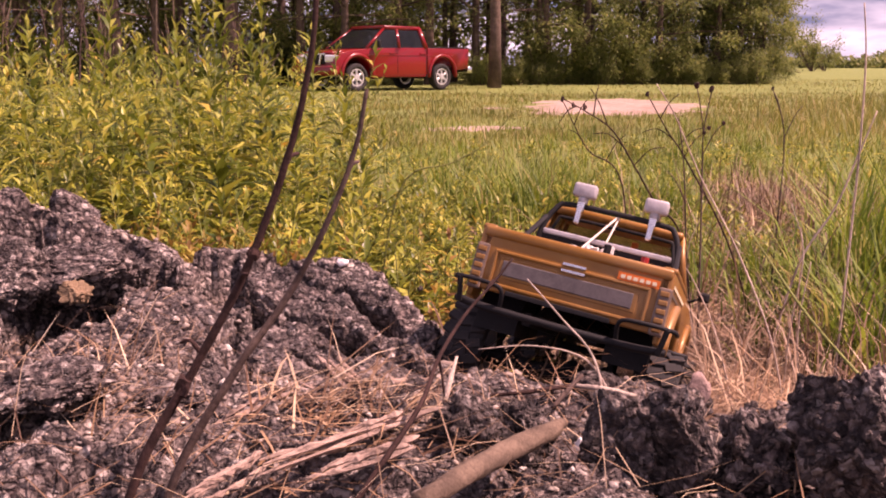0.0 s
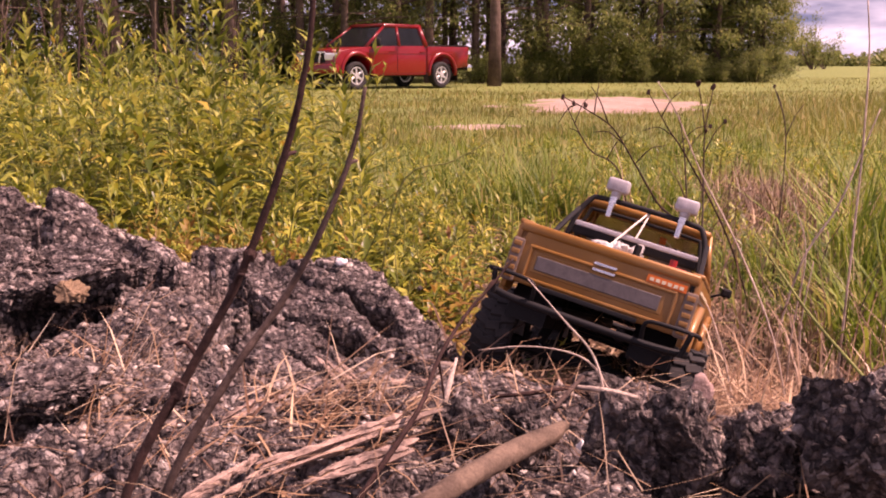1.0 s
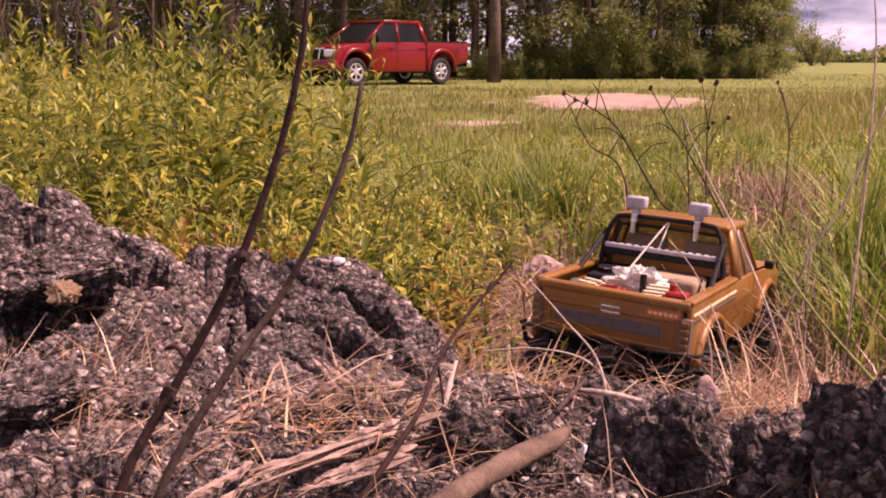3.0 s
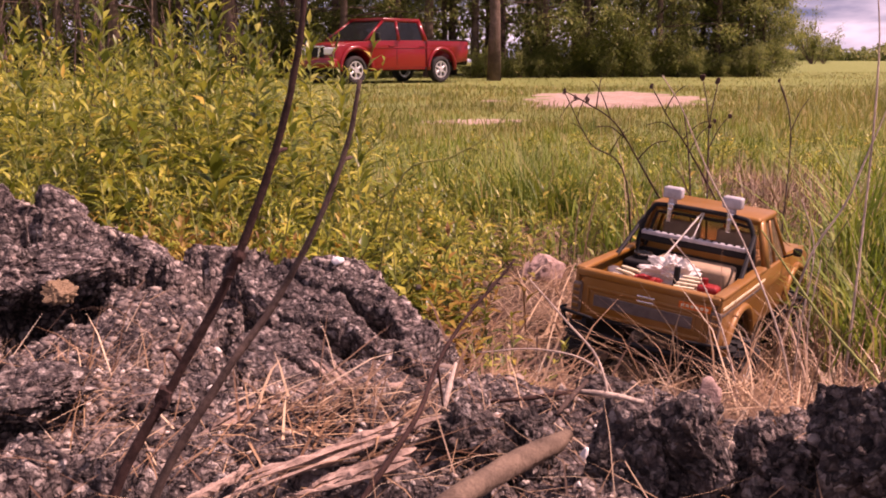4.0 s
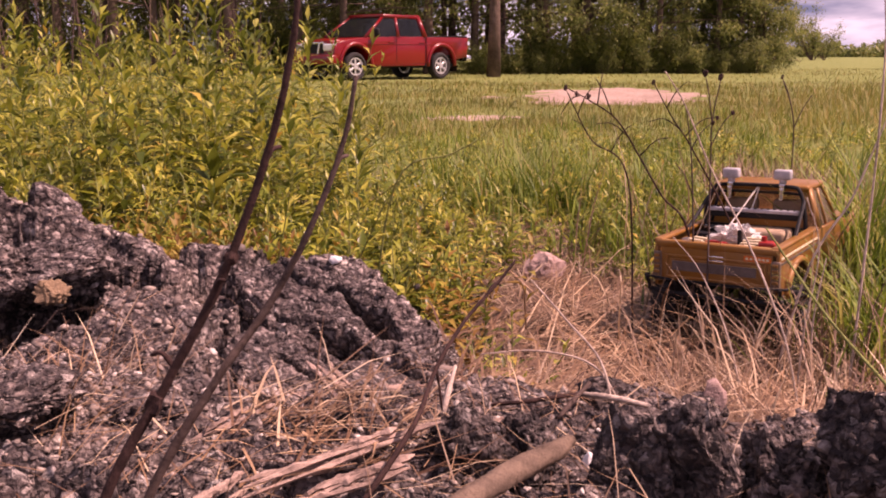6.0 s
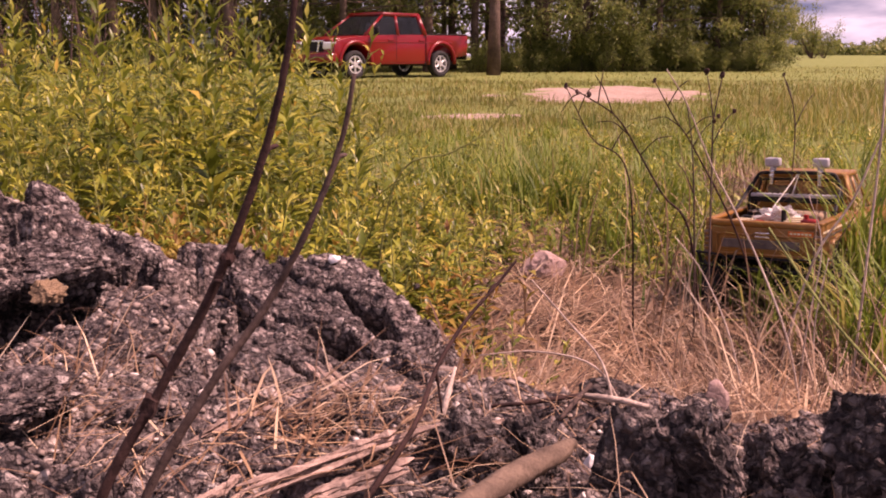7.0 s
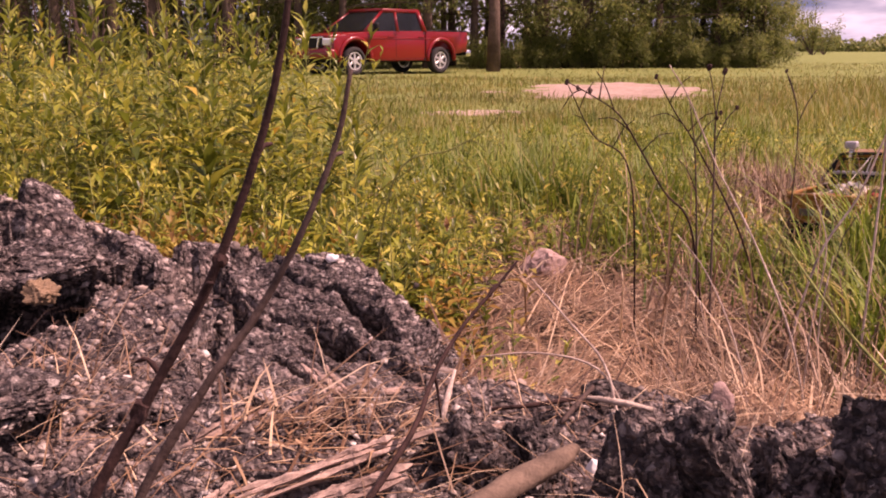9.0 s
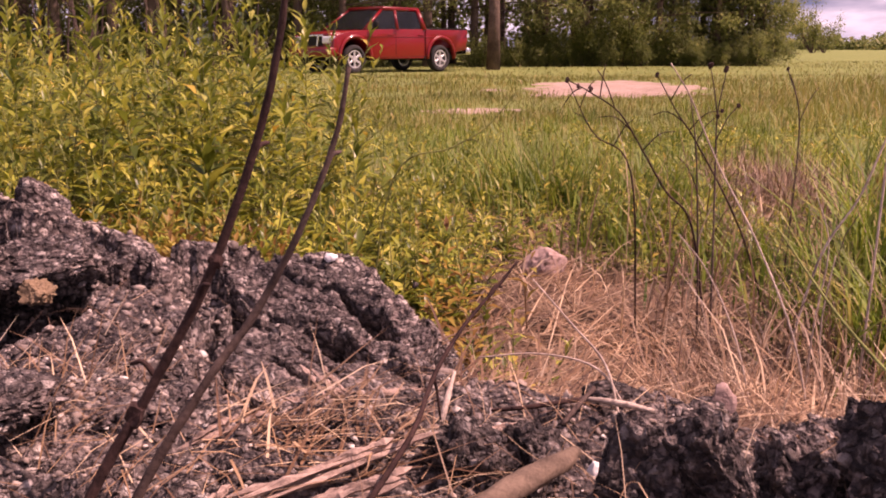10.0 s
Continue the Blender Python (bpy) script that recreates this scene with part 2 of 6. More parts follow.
def tube(points, radii, sides=7, seed=0, wobble=0.0):
    """A tapering round tube along points, as a bmesh."""
    bm = bmesh.new()
    rng = random.Random(seed)
    pts = [Vector(p) for p in points]
    rings = []
    for k, p in enumerate(pts):
        d = (pts[min(k + 1, len(pts) - 1)] - pts[max(k - 1, 0)]).normalized()
        u = d.orthogonal().normalized() if k == 0 else (u - u.dot(d) * d).normalized()
        w = d.cross(u)
        r = radii[k] if isinstance(radii, (list, tuple)) else radii
        rings.append([bm.verts.new(p + (u * math.cos(a) + w * math.sin(a)) * r * (1 + wobble * rng.uniform(-1, 1)))
                      for a in (2 * math.pi * i / sides for i in range(sides))])
    for a, b in zip(rings, rings[1:]):
        for i in range(sides):
            bm.faces.new((a[i], a[(i + 1) % sides], b[(i + 1) % sides], b[i]))
    bm.faces.new(rings[0][::-1])
    bm.faces.new(rings[-1])
    return bm


def bend(points, steps=6):
    """A smooth line (Catmull-Rom) through a few points."""
    p = [Vector(q) for q in points]
    p = [2 * p[0] - p[1]] + p + [2 * p[-1] - p[-2]]
    out = []
    for a, b, c, d in zip(p, p[1:], p[2:], p[3:]):
        for k in range(steps):
            t = k / steps
            out.append(0.5 * (2 * b + (c - a) * t + (2 * a - 5 * b + 4 * c - d) * t * t + (3 * b - a - 3 * c + d) * t ** 3))
    return out + [p[-2]]


def box(sx, sy, sz, at=(0, 0, 0), bevel=0.0, m=None, segments=2):
    bm = bmesh.new()
    bmesh.ops.create_cube(bm, size=1, matrix=Matrix.Translation(at) @ (m or Matrix()) @ Matrix.Diagonal((sx, sy, sz, 1)))
    if bevel:
        bmesh.ops.bevel(bm, geom=bm.edges[:], offset=bevel, segments=segments, affect="EDGES", profile=0.5)
    return bm


def merge(*bms):
    """All the bmeshes as one."""
    out = bms[0]
    for b in bms[1:]:
        me = bpy.data.meshes.new("tmp")
        b.to_mesh(me)
        b.free()
        out.from_mesh(me)
        bpy.data.meshes.remove(me)
    return out


def cyl(r, depth, at=(0, 0, 0), axis="Z", sides=20, r2=None, bevel=0.0):
    bm = bmesh.new()
    turn = {"Z": Matrix(), "X": Matrix.Rotation(math.pi / 2, 4, "Y"), "Y": Matrix.Rotation(math.pi / 2, 4, "X")}[axis]
    bmesh.ops.create_cone(bm, cap_ends=True, segments=sides, radius1=r, radius2=r if r2 is None else r2, depth=depth, matrix=Matrix.Translation(at) @ turn)
    if bevel:
        bmesh.ops.bevel(bm, geom=[e for e in bm.edges if len(e.link_faces) == 2 and e.calc_face_angle(0) > 0.9], offset=bevel, segments=2, affect="EDGES", profile=0.5)
    return bm


# ---- ground: one sheet to the horizon ----
BASE_Y = (-60, -3, 0.3, 0.6, 0.85, 1.0, 1.15, 1.5, 2.0, 3, 6, 10, 20, 40, 400)
BASE_Z = (0.45, 0.42, 0.34, 0.29, 0.235, 0.198, 0.172, 0.163, 0.152, 0.14, 0.10, 0.035, -0.07, -0.10, -0.10)


def ground_z(x, y):
    x, y = np.asarray(x, float), np.asarray(y, float)
    far = np.clip(np.hypot(x, y) / 6, 0, 1)
    z = np.interp(y, BASE_Y, BASE_Z)
    return z + 0.006 * fbm(x * 4, y * 4, 4, 5) * (1 - far) + 0.03 * far * fbm(x * 0.25, y * 0.25, 3, 9) * np.clip(1.5 - np.hypot(x, y) / 60, 0, 1)


def make_ground():
    n = 150
    u = np.linspace(-1, 1, 2 * n + 1)
    s = 0.35 * np.sinh(u * math.asinh(3500 / 0.35))
    X, Y = np.meshgrid(s, s, indexing="ij")
    Z = ground_z(X, Y)
    me = mesh_np("ground", np.stack([X, Y, Z], -1).reshape(-1, 3), grid_faces(len(s), len(s)), M_GROUND, True)
    tagged(new("ground", me), "uneven soil with straw and turf that reaches the horizon", "ground", kind="structure")


def sand_edge(x, y):
    """Under 1 within the bare sand: a wide patch with a narrow tail."""
    d1 = np.hypot((x - 0.18 * y) / (0.112 * y + 1e-6), (y - 14.6) / 4.3)
    d2 = np.hypot((x - 0.25) / 0.5, (y - 8.6) / 0.45)
    return np.minimum(d1, d2) + 0.26 * fbm(x * 1.6, y * 0.9, 4, 31)


def make_sand():
    nx, ny = 110, 110
    X, Y = np.meshgrid(np.linspace(-1.0, 6.5, nx), np.linspace(7.5, 21.0, ny), indexing="ij")
    d = sand_edge(X, Y)
    Z = ground_z(X, Y) + 0.03 * (1 - d) + 0.012 * fbm(X * 3, Y * 3, 3, 7)
    f = grid_faces(nx, ny)
    keep = (d.ravel()[f] < 1.0).all(1)
    me = mesh_np("sand_patch", np.stack([X, Y, Z], -1).reshape(-1, 3), f[keep], M_SAND, True)
    tagged(new("sand_patch", me), "bare patch of pale pinkish sand in the grass", "sand", kind="structure")


# ---- the bank of broken asphalt ----
def bank_z(x, y):
    """Height of the rubble: a plateau with a ridge at its back, blocks, cracks and hollows."""
    g = ground_z(x, y)
    ridge = np.interp(x, (-0.9, -0.5, -0.40, -0.31, -0.24, -0.168, -0.113, -0.085, -0.05, 0.0, 0.045, 0.12),
                      (0.47, 0.45, 0.423, 0.397, 0.383, 0.39, 0.404, 0.396, 0.356, 0.30, 0.262, 0.22))
    mid = np.interp(x, (-0.6, -0.3, -0.05, 0.03, 0.10, 0.5), (0.385, 0.372, 0.362, 0.325, 0.312, 0.312))
    low = np.interp(x, (-0.5, 0.0, 0.6), (0.352, 0.345, 0.340))
    back = np.interp(x, (-0.2, 0.0, 0.05, 0.35, 0.6), (1.06, 1.05, 0.95, 0.84, 0.80))
    t = np.clip((y - 0.45) / 0.25, 0, 1)
    z = low * (1 - t) + mid * t
    t = np.clip((y - 0.74) / (back - 0.76), 0, 1)
    z = z * (1 - t ** 1.5) + np.minimum(ridge, np.where(x > 0.06, 0.30, 9)) * t ** 1.5
    t = np.clip((y - back) / 0.10, 0, 1)
    z = z * (1 - t) + (g - 0.03) * t
    solid = 1 - t
    wx, wy = x + 0.02 * fbm(x * 18, y * 18, 2, 41), y + 0.02 * fbm(x * 18, y * 18, 2, 42)
    f1, f2, ra, rb, ox, oy = worley(wx / 0.17, wy / 0.13, 3)
    z = z + solid * (0.018 * ra + 0.16 * (0.26 * rb * ox + 0.26 * ra * oy))
    z = z - solid * 0.022 * np.exp(-((f2 - f1) / 0.10) ** 2) * (0.5 + 0.5 * ra)
    f1, f2, ra, rb, ox, oy = worley(wx / 0.038, wy / 0.032, 11)
    z = z + solid * (0.004 * ra - 0.004 * np.exp(-((f2 - f1) / 0.14) ** 2))
    z = z + solid * 0.006 * fbm(x * 30, y * 30, 4, 23)
    # rounded stones that show in the broken faces
    f1, f2, ra, rb, ox, oy = worley(x / 0.0095, y / 0.0085, 19)
    z = z + solid * (0.0024 * np.sqrt(np.clip(0.36 - f1 ** 2, 0, 1)) * (1 + ra))
    # hollows and open cracks: place, half length, half width, turn, depth
    for px, py, a, b, turn, deep in ((-0.388, 0.880, 0.058, 0.075, 0, 0.17), (-0.285, 0.560, 0.036, 0.042, 0, 0.12), (-0.295, 0.905, 0.015, 0.022, 0, 0.05), (-0.250, 0.962, 0.036, 0.022, 0, 0.07),
                                     (-0.208, 0.742, 0.030, 0.022, 10, 0.05), (-0.150, 0.702, 0.032, 0.020, -25, 0.05), (-0.110, 0.895, 0.105, 0.080, -25, 0.10), (-0.115, 0.785, 0.105, 0.072, -25, 0.055), (0.02, 0.93, 0.03, 0.03, 0, 0.04),
                                     (-0.49, 0.99, 0.03, 0.04, 0, 0.06), (-0.33, 0.70, 0.022, 0.016, 0, 0.03)):
        c, s = math.cos(radians(turn)), math.sin(radians(turn))
        ex, ey = ((x - px) * c + (y - py) * s) / a, (-(x - px) * s + (y - py) * c) / b
        r = np.hypot(ex, ey) + 0.25 * fbm(x * 40, y * 40, 2, 51)
        z = z - deep * np.clip((1.1 - r) / 0.3, 0, 1)
    return z


def make_bank():
    nx, ny = 520, 360
    X, Y = np.meshgrid(np.linspace(-0.95, 0.85, nx), np.linspace(0.12, 1.20, ny), indexing="ij")
    Z = bank_z(X, Y)
    n = 0.05 * fbm(X * 9, Y * 9, 3, 61)
    out = np.clip((X - 0.60 + n) / 0.18, 0, 1) + np.clip((-0.68 - X + n) / 0.2, 0, 1) + np.clip((0.30 - Y + n) / 0.15, 0, 1)
    Z = Z - np.clip(out, 0, 1) * (np.maximum(Z - ground_z(X, Y), 0) + 0.03)
    me = mesh_np("rubble_bank", np.stack([X, Y, Z], -1).reshape(-1, 3), grid_faces(nx, ny), M_AGG, False)
    tagged(new("rubble_bank", me), "bank of broken old asphalt with embedded pebbles and dark hollows", "rubble", kind="structure")


def top_z(x, y):
    return np.where((np.abs(x) < 0.72) & (y > 0.27) & (y < 1.19), np.maximum(bank_z(x, y), ground_z(x, y)), ground_z(x, y))


def ico(level=1):
    bm = bmesh.new()
    bmesh.ops.create_icosphere(bm, subdivisions=level, radius=1)
    v = np.array([p.co[:] for p in bm.verts])
    f = np.array([[p.index for p in q.verts] for q in bm.faces])
    bm.free()
    return v, f


def make_pebbles():
    rng = np.random.default_rng(4)
    n = 14000
    x, y = rng.uniform(-0.62, 0.62, n), 0.40 + 0.7 * rng.random(n) ** 1.3
    keep = (x < 0.08 + 0.10 * rng.standard_normal(n)) | (y < 0.82)
    x, y = x[keep], y[keep]
    r = (0.0009 + 0.0030 * rng.random(len(x)) ** 3) * np.clip(y / 0.7, 0.6, 1.2)
    v, f = ico(1)
    z = bank_z(x, y) + r * 0.25
    jit = 1 + 0.32 * rng.standard_normal((len(x), len(v), 1))
    q = rng.standard_normal((len(x), 1, 3)) * 0.25 + np.array([1.15, 1.0, 0.75])
    vv = v[None] * q * r[:, None, None] * jit + np.stack([x, y, z], -1)[:, None]
    ff = f[None] + (np.arange(len(x)) * len(v))[:, None, None]
    me = mesh_np("pebbles", vv.reshape(-1, 3), ff.reshape(-1, 3), M_PEBBLE, False)
    tagged(new("pebbles", me), "loose grey, brown and white pebbles on the rubble", "pebbles", kind="stuff")


def rock_bm(seed, size, level=4, cuts=6, rough=0.16, grain=0.0):
    """A chunk of stone: a ball cut by planes, with lumps at three scales."""
    rng = random.Random(seed)
    bm = bmesh.new()
    bmesh.ops.create_icosphere(bm, subdivisions=level, radius=1)
    planes = [(Vector((rng.gauss(0, 1), rng.gauss(0, 1), rng.gauss(0, 1))).normalized(), rng.uniform(0.48, 0.85)) for _ in range(cuts)]
    off = Vector((seed * 3.1, seed * 1.7, 0))
    for v in bm.verts:
        p = v.co.copy()
        for n, d in planes:
            e = p.dot(n) - d
            if e > 0:
                p -= n * e * 0.97
        k = noise.fractal(p * 1.7 + off, 1.0, 2.0, 3) * rough + noise.noise(p * 8 + off) * rough * 0.40 + noise.noise(p * 20 + off) * rough * 0.30
        if grain:
            w = Vector((p.x * size[0], p.y * size[1], p.z * size[2])) / grain + off
            d = noise.voronoi(w)[0]
            k += 0.9 * grain * (0.35 - d[0]) / size[1] + 0.05 * rough * noise.noise(w * 0.45)
        p *= 1 + k
        v.co = Vector((p.x * size[0], p.y * size[1], p.z * size[2]))
    return bm


def rock(name, at, size, seed, mat, label, turn=0, level=4, category="rock", smooth=False, group="", grain=0.0):
    ob = part(name, rock_bm(seed, size, level, 6, 0.2 if grain else 0.16, grain), mat, smooth=smooth)
    ob.matrix_basis = pose(*at, 0, 0, turn)
    return tagged(ob, label, category, group)


def stud(ob, count, seed, size):
    """Small stones set in the upper faces of a chunk, each a part of it."""
    rng = random.Random(seed)
    m = ob.matrix_basis.to_3x3()
    seats = [v for v in ob.data.vertices if (m @ v.normal).z > 0.1 or (m @ v.normal).y < -0.4]
    for v in rng.sample(seats, min(count, len(seats))):
        st = new("stone", STUDS[rng.randrange(len(STUDS))])
        st.parent = ob
        k = size * rng.uniform(0.6, 1.3)
        st.matrix_basis = Matrix.Translation(v.co) @ Euler((rng.uniform(0, 6), rng.uniform(0, 6), rng.uniform(0, 6))).to_matrix().to_4x4() @ Matrix.Diagonal((k, k, k, 1))


def stud_meshes():
    out = []
    for k in range(5):
        bm = rock_bm(90 + k, (1.2, 1.0, 0.75), 2, 6, 0.2)
        me = bpy.data.meshes.new("stone")
        bm.to_mesh(me)
        bm.free()
        me.materials.append(M_STUD)
        out.append(me)
    return out


def stud_material():
    m = Mat("set_stones", 0.8, 0, 0.3)
    c = m.ramp(m.add("ShaderNodeObjectInfo").outputs["Random"], [(0.0, (0.09, 0.07, 0.072)), (0.5, (0.20, 0.16, 0.15)), (0.85, (0.33, 0.26, 0.23)), (1.0, (0.60, 0.55, 0.52))])
    m.color(m.mix(0.5, c, m.ramp(m.noise(3, 4), [(0.3, (0.6, 0.58, 0.6)), (0.7, (1.1, 1.08, 1.05))]), "MULTIPLY"))
    m.bump(m.noise(8, 3), 0.1)
    return m.m


M_STUD = stud_material()
STUDS = stud_meshes()


# ---- plants ----
def blades(root, length, lean, turn, width, droop=0.5):
    """Curved tapering blades on arrays of roots: five corners, three triangles each."""
    n = len(root)
    d = np.stack([np.cos(turn), np.sin(turn), np.zeros(n)], -1)
    side = np.stack([-np.sin(turn), np.cos(turn), np.zeros(n)], -1) * (width / 2)[:, None]
    up = np.array([0, 0, 1.0])
    mid = root + (d * np.sin(lean)[:, None] + up * np.cos(lean)[:, None]) * (length * 0.55)[:, None]
    l2 = lean + droop
    tip = mid + (d * np.sin(l2)[:, None] + up * np.cos(l2)[:, None]) * (length * 0.45)[:, None]
    v = np.stack([root - side, root + side, mid - side * 0.8, mid + side * 0.8, tip], 1)
    f = np.array([[0, 1, 3], [0, 3, 2], [2, 3, 4]])[None] + (np.arange(n) * 5)[:, None, None]
    return v.reshape(-1, 3), f.reshape(-1, 3)


def leaves(base, direction, length, width, fold=0.25):
    """Pointed folded leaves on arrays: five corners, four triangles each."""
    n = len(base)
    d = direction / np.linalg.norm(direction, axis=1, keepdims=True)
    s = np.cross(d, np.array([0, 0, 1.0]) + 1e-3)
    s /= np.linalg.norm(s, axis=1, keepdims=True) + 1e-9
    u = np.cross(s, d)
    L, W = length[:, None], width[:, None]
    m = base + d * L * 0.45
    tip = base + d * L - u * L * 0.18
    v = np.stack([base, m + s * W / 2 + u * W * fold, m - s * W / 2 + u * W * fold, m, tip], 1)
    f = np.array([[0, 3, 1], [0, 2, 3], [1, 3, 4], [3, 2, 4]])[None] + (np.arange(n) * 5)[:, None, None]
    return v.reshape(-1, 3), f.reshape(-1, 3)


def sticks(a, b, ra, rb):
    """Straight three-sided stems from points a to points b."""
    n = len(a)
    d = b - a
    d = d / (np.linalg.norm(d, axis=1, keepdims=True) + 1e-9)
    s = np.cross(d, np.array([0.3, 0.5, 0.81]))
    s /= np.linalg.norm(s, axis=1, keepdims=True) + 1e-9
    w = np.cross(d, s)
    ring = []
    for p, r in ((a, ra), (b, rb)):
        for k in range(3):
            t = 2 * math.pi * k / 3
            ring.append(p + (s * math.cos(t) + w * math.sin(t)) * r[:, None])
    v = np.stack(ring, 1)
    f = np.array([[0, 1, 4], [0, 4, 3], [1, 2, 5], [1, 5, 4], [2, 0, 3], [2, 3, 5]])[None] + (np.arange(n) * 6)[:, None, None]
    return v.reshape(-1, 3), f.reshape(-1, 3)


def joined(sets):
    v, f, k = [], [], 0
    for a, b in sets:
        v.append(a)
        f.append(b + k)
        k += len(a)
    return np.concatenate(v), np.concatenate(f)


def weed_arrays(rng, root, height, leaf=0.05, per=26, lean=0.25, bare=0.15, width=0.17):
    """Stems with lance-shaped leaves in a spiral: (stems), (leaves)."""
    n = len(root)
    az, ln = rng.uniform(0, 6.28, n), np.abs(rng.normal(0, lean, n))
    axis = np.stack([np.cos(az) * np.sin(ln), np.sin(az) * np.sin(ln), np.cos(ln)], -1)
    top = root + axis * height[:, None]
    stems = sticks(root, top, np.full(n, 0.0022), np.full(n, 0.0008))
    s = bare + (1 - bare) * (np.arange(per)[None] + rng.random((n, per))) / per
    base = root[:, None] + axis[:, None] * (height[:, None] * s)[..., None]
    a = 2.4 * np.arange(per)[None] + az[:, None] + rng.normal(0, 0.3, (n, per))
    rise = 0.25 + 0.9 * s ** 3 + rng.normal(0, 0.25, (n, per))
    d = np.stack([np.cos(a) * np.cos(rise), np.sin(a) * np.cos(rise), np.sin(rise)], -1)
    L = leaf * (1.15 - 0.65 * s ** 2) * rng.uniform(0.7, 1.3, (n, per))
    lv = leaves(base.reshape(-1, 3), d.reshape(-1, 3), L.ravel(), (L * width * rng.uniform(0.8, 1.3, (n, per))).ravel())
    return stems, lv


make_ground()
make_sand()
make_bank()
make_pebbles()


def make_weeds():
    """The dense weeds behind the bank: tall at one side, low towards the middle."""
    rng = np.random.default_rng(7)
    st, lv = [], []
    # (count, x range, y range, height range, leaf length)
    for n, x0, x1, y0, y1, h0, h1, leaf, per in (
            (260, -1.15, -0.10, 1.25, 1.9, 0.10, 0.32, 0.042, 22),
            (330, -1.9, -0.25, 1.8, 3.0, 0.22, 0.54, 0.056, 28),
            (300, -3.2, -0.7, 2.9, 5.2, 0.40, 0.70, 0.075, 26),
            (170, -0.25, 0.07, 1.30, 2.3, 0.08, 0.23, 0.038, 18),
            (230, -0.3, 0.70, 1.9, 3.0, 0.06, 0.18, 0.040, 20),
            (300, -0.4, 2.2, 2.8, 5.2, 0.05, 0.14, 0.045, 16),
            (60, 0.36, 0.85, 1.75, 2.4, 0.06, 0.15, 0.036, 16),
            (9, 0.03, 0.10, 1.02, 1.2, 0.06, 0.12, 0.03, 10)):
        x, y = rng.uniform(x0, x1, n), rng.uniform(y0, y1, n)
        h = rng.uniform(h0, h1, n)
        root = np.stack([x, y, ground_z(x, y) - 0.01], -1)
        s, l = weed_arrays(rng, root, h, leaf, per, 0.45, 0.2, 0.26)
        st.append(s)
        lv.append(l)
    v, f = joined(lv)
    tagged(new("weeds", mesh_np("weeds", v, f, M_WEED)), "dense yellow-green weeds with narrow pointed leaves", "weeds", kind="stuff")
    v, f = joined(st)
    tagged(new("weed_stems", mesh_np("weed_stems", v, f, M_GREEN_STEM)), "thin green stems of the dense weeds", "weeds", kind="stuff")
    # reddening low growth along the back of the bank
    n = 360
    x = np.concatenate([rng.uniform(-0.75, -0.15, 90), rng.normal(-0.40, 0.08, 250), rng.normal(0.0, 0.05, 20)])
    y = rng.uniform(1.18, 1.5, n)
    root = np.stack([x, y, ground_z(x, y)], -1)
    s, l = weed_arrays(rng, root, rng.uniform(0.08, 0.23, n), 0.032, 18, 0.55, 0.15, 0.30)
    tagged(new("reddening_weeds", mesh_np("reddening_weeds", *l, M_RUSTLEAF)), "low weeds turning orange and red behind the bank", "weeds", kind="stuff")


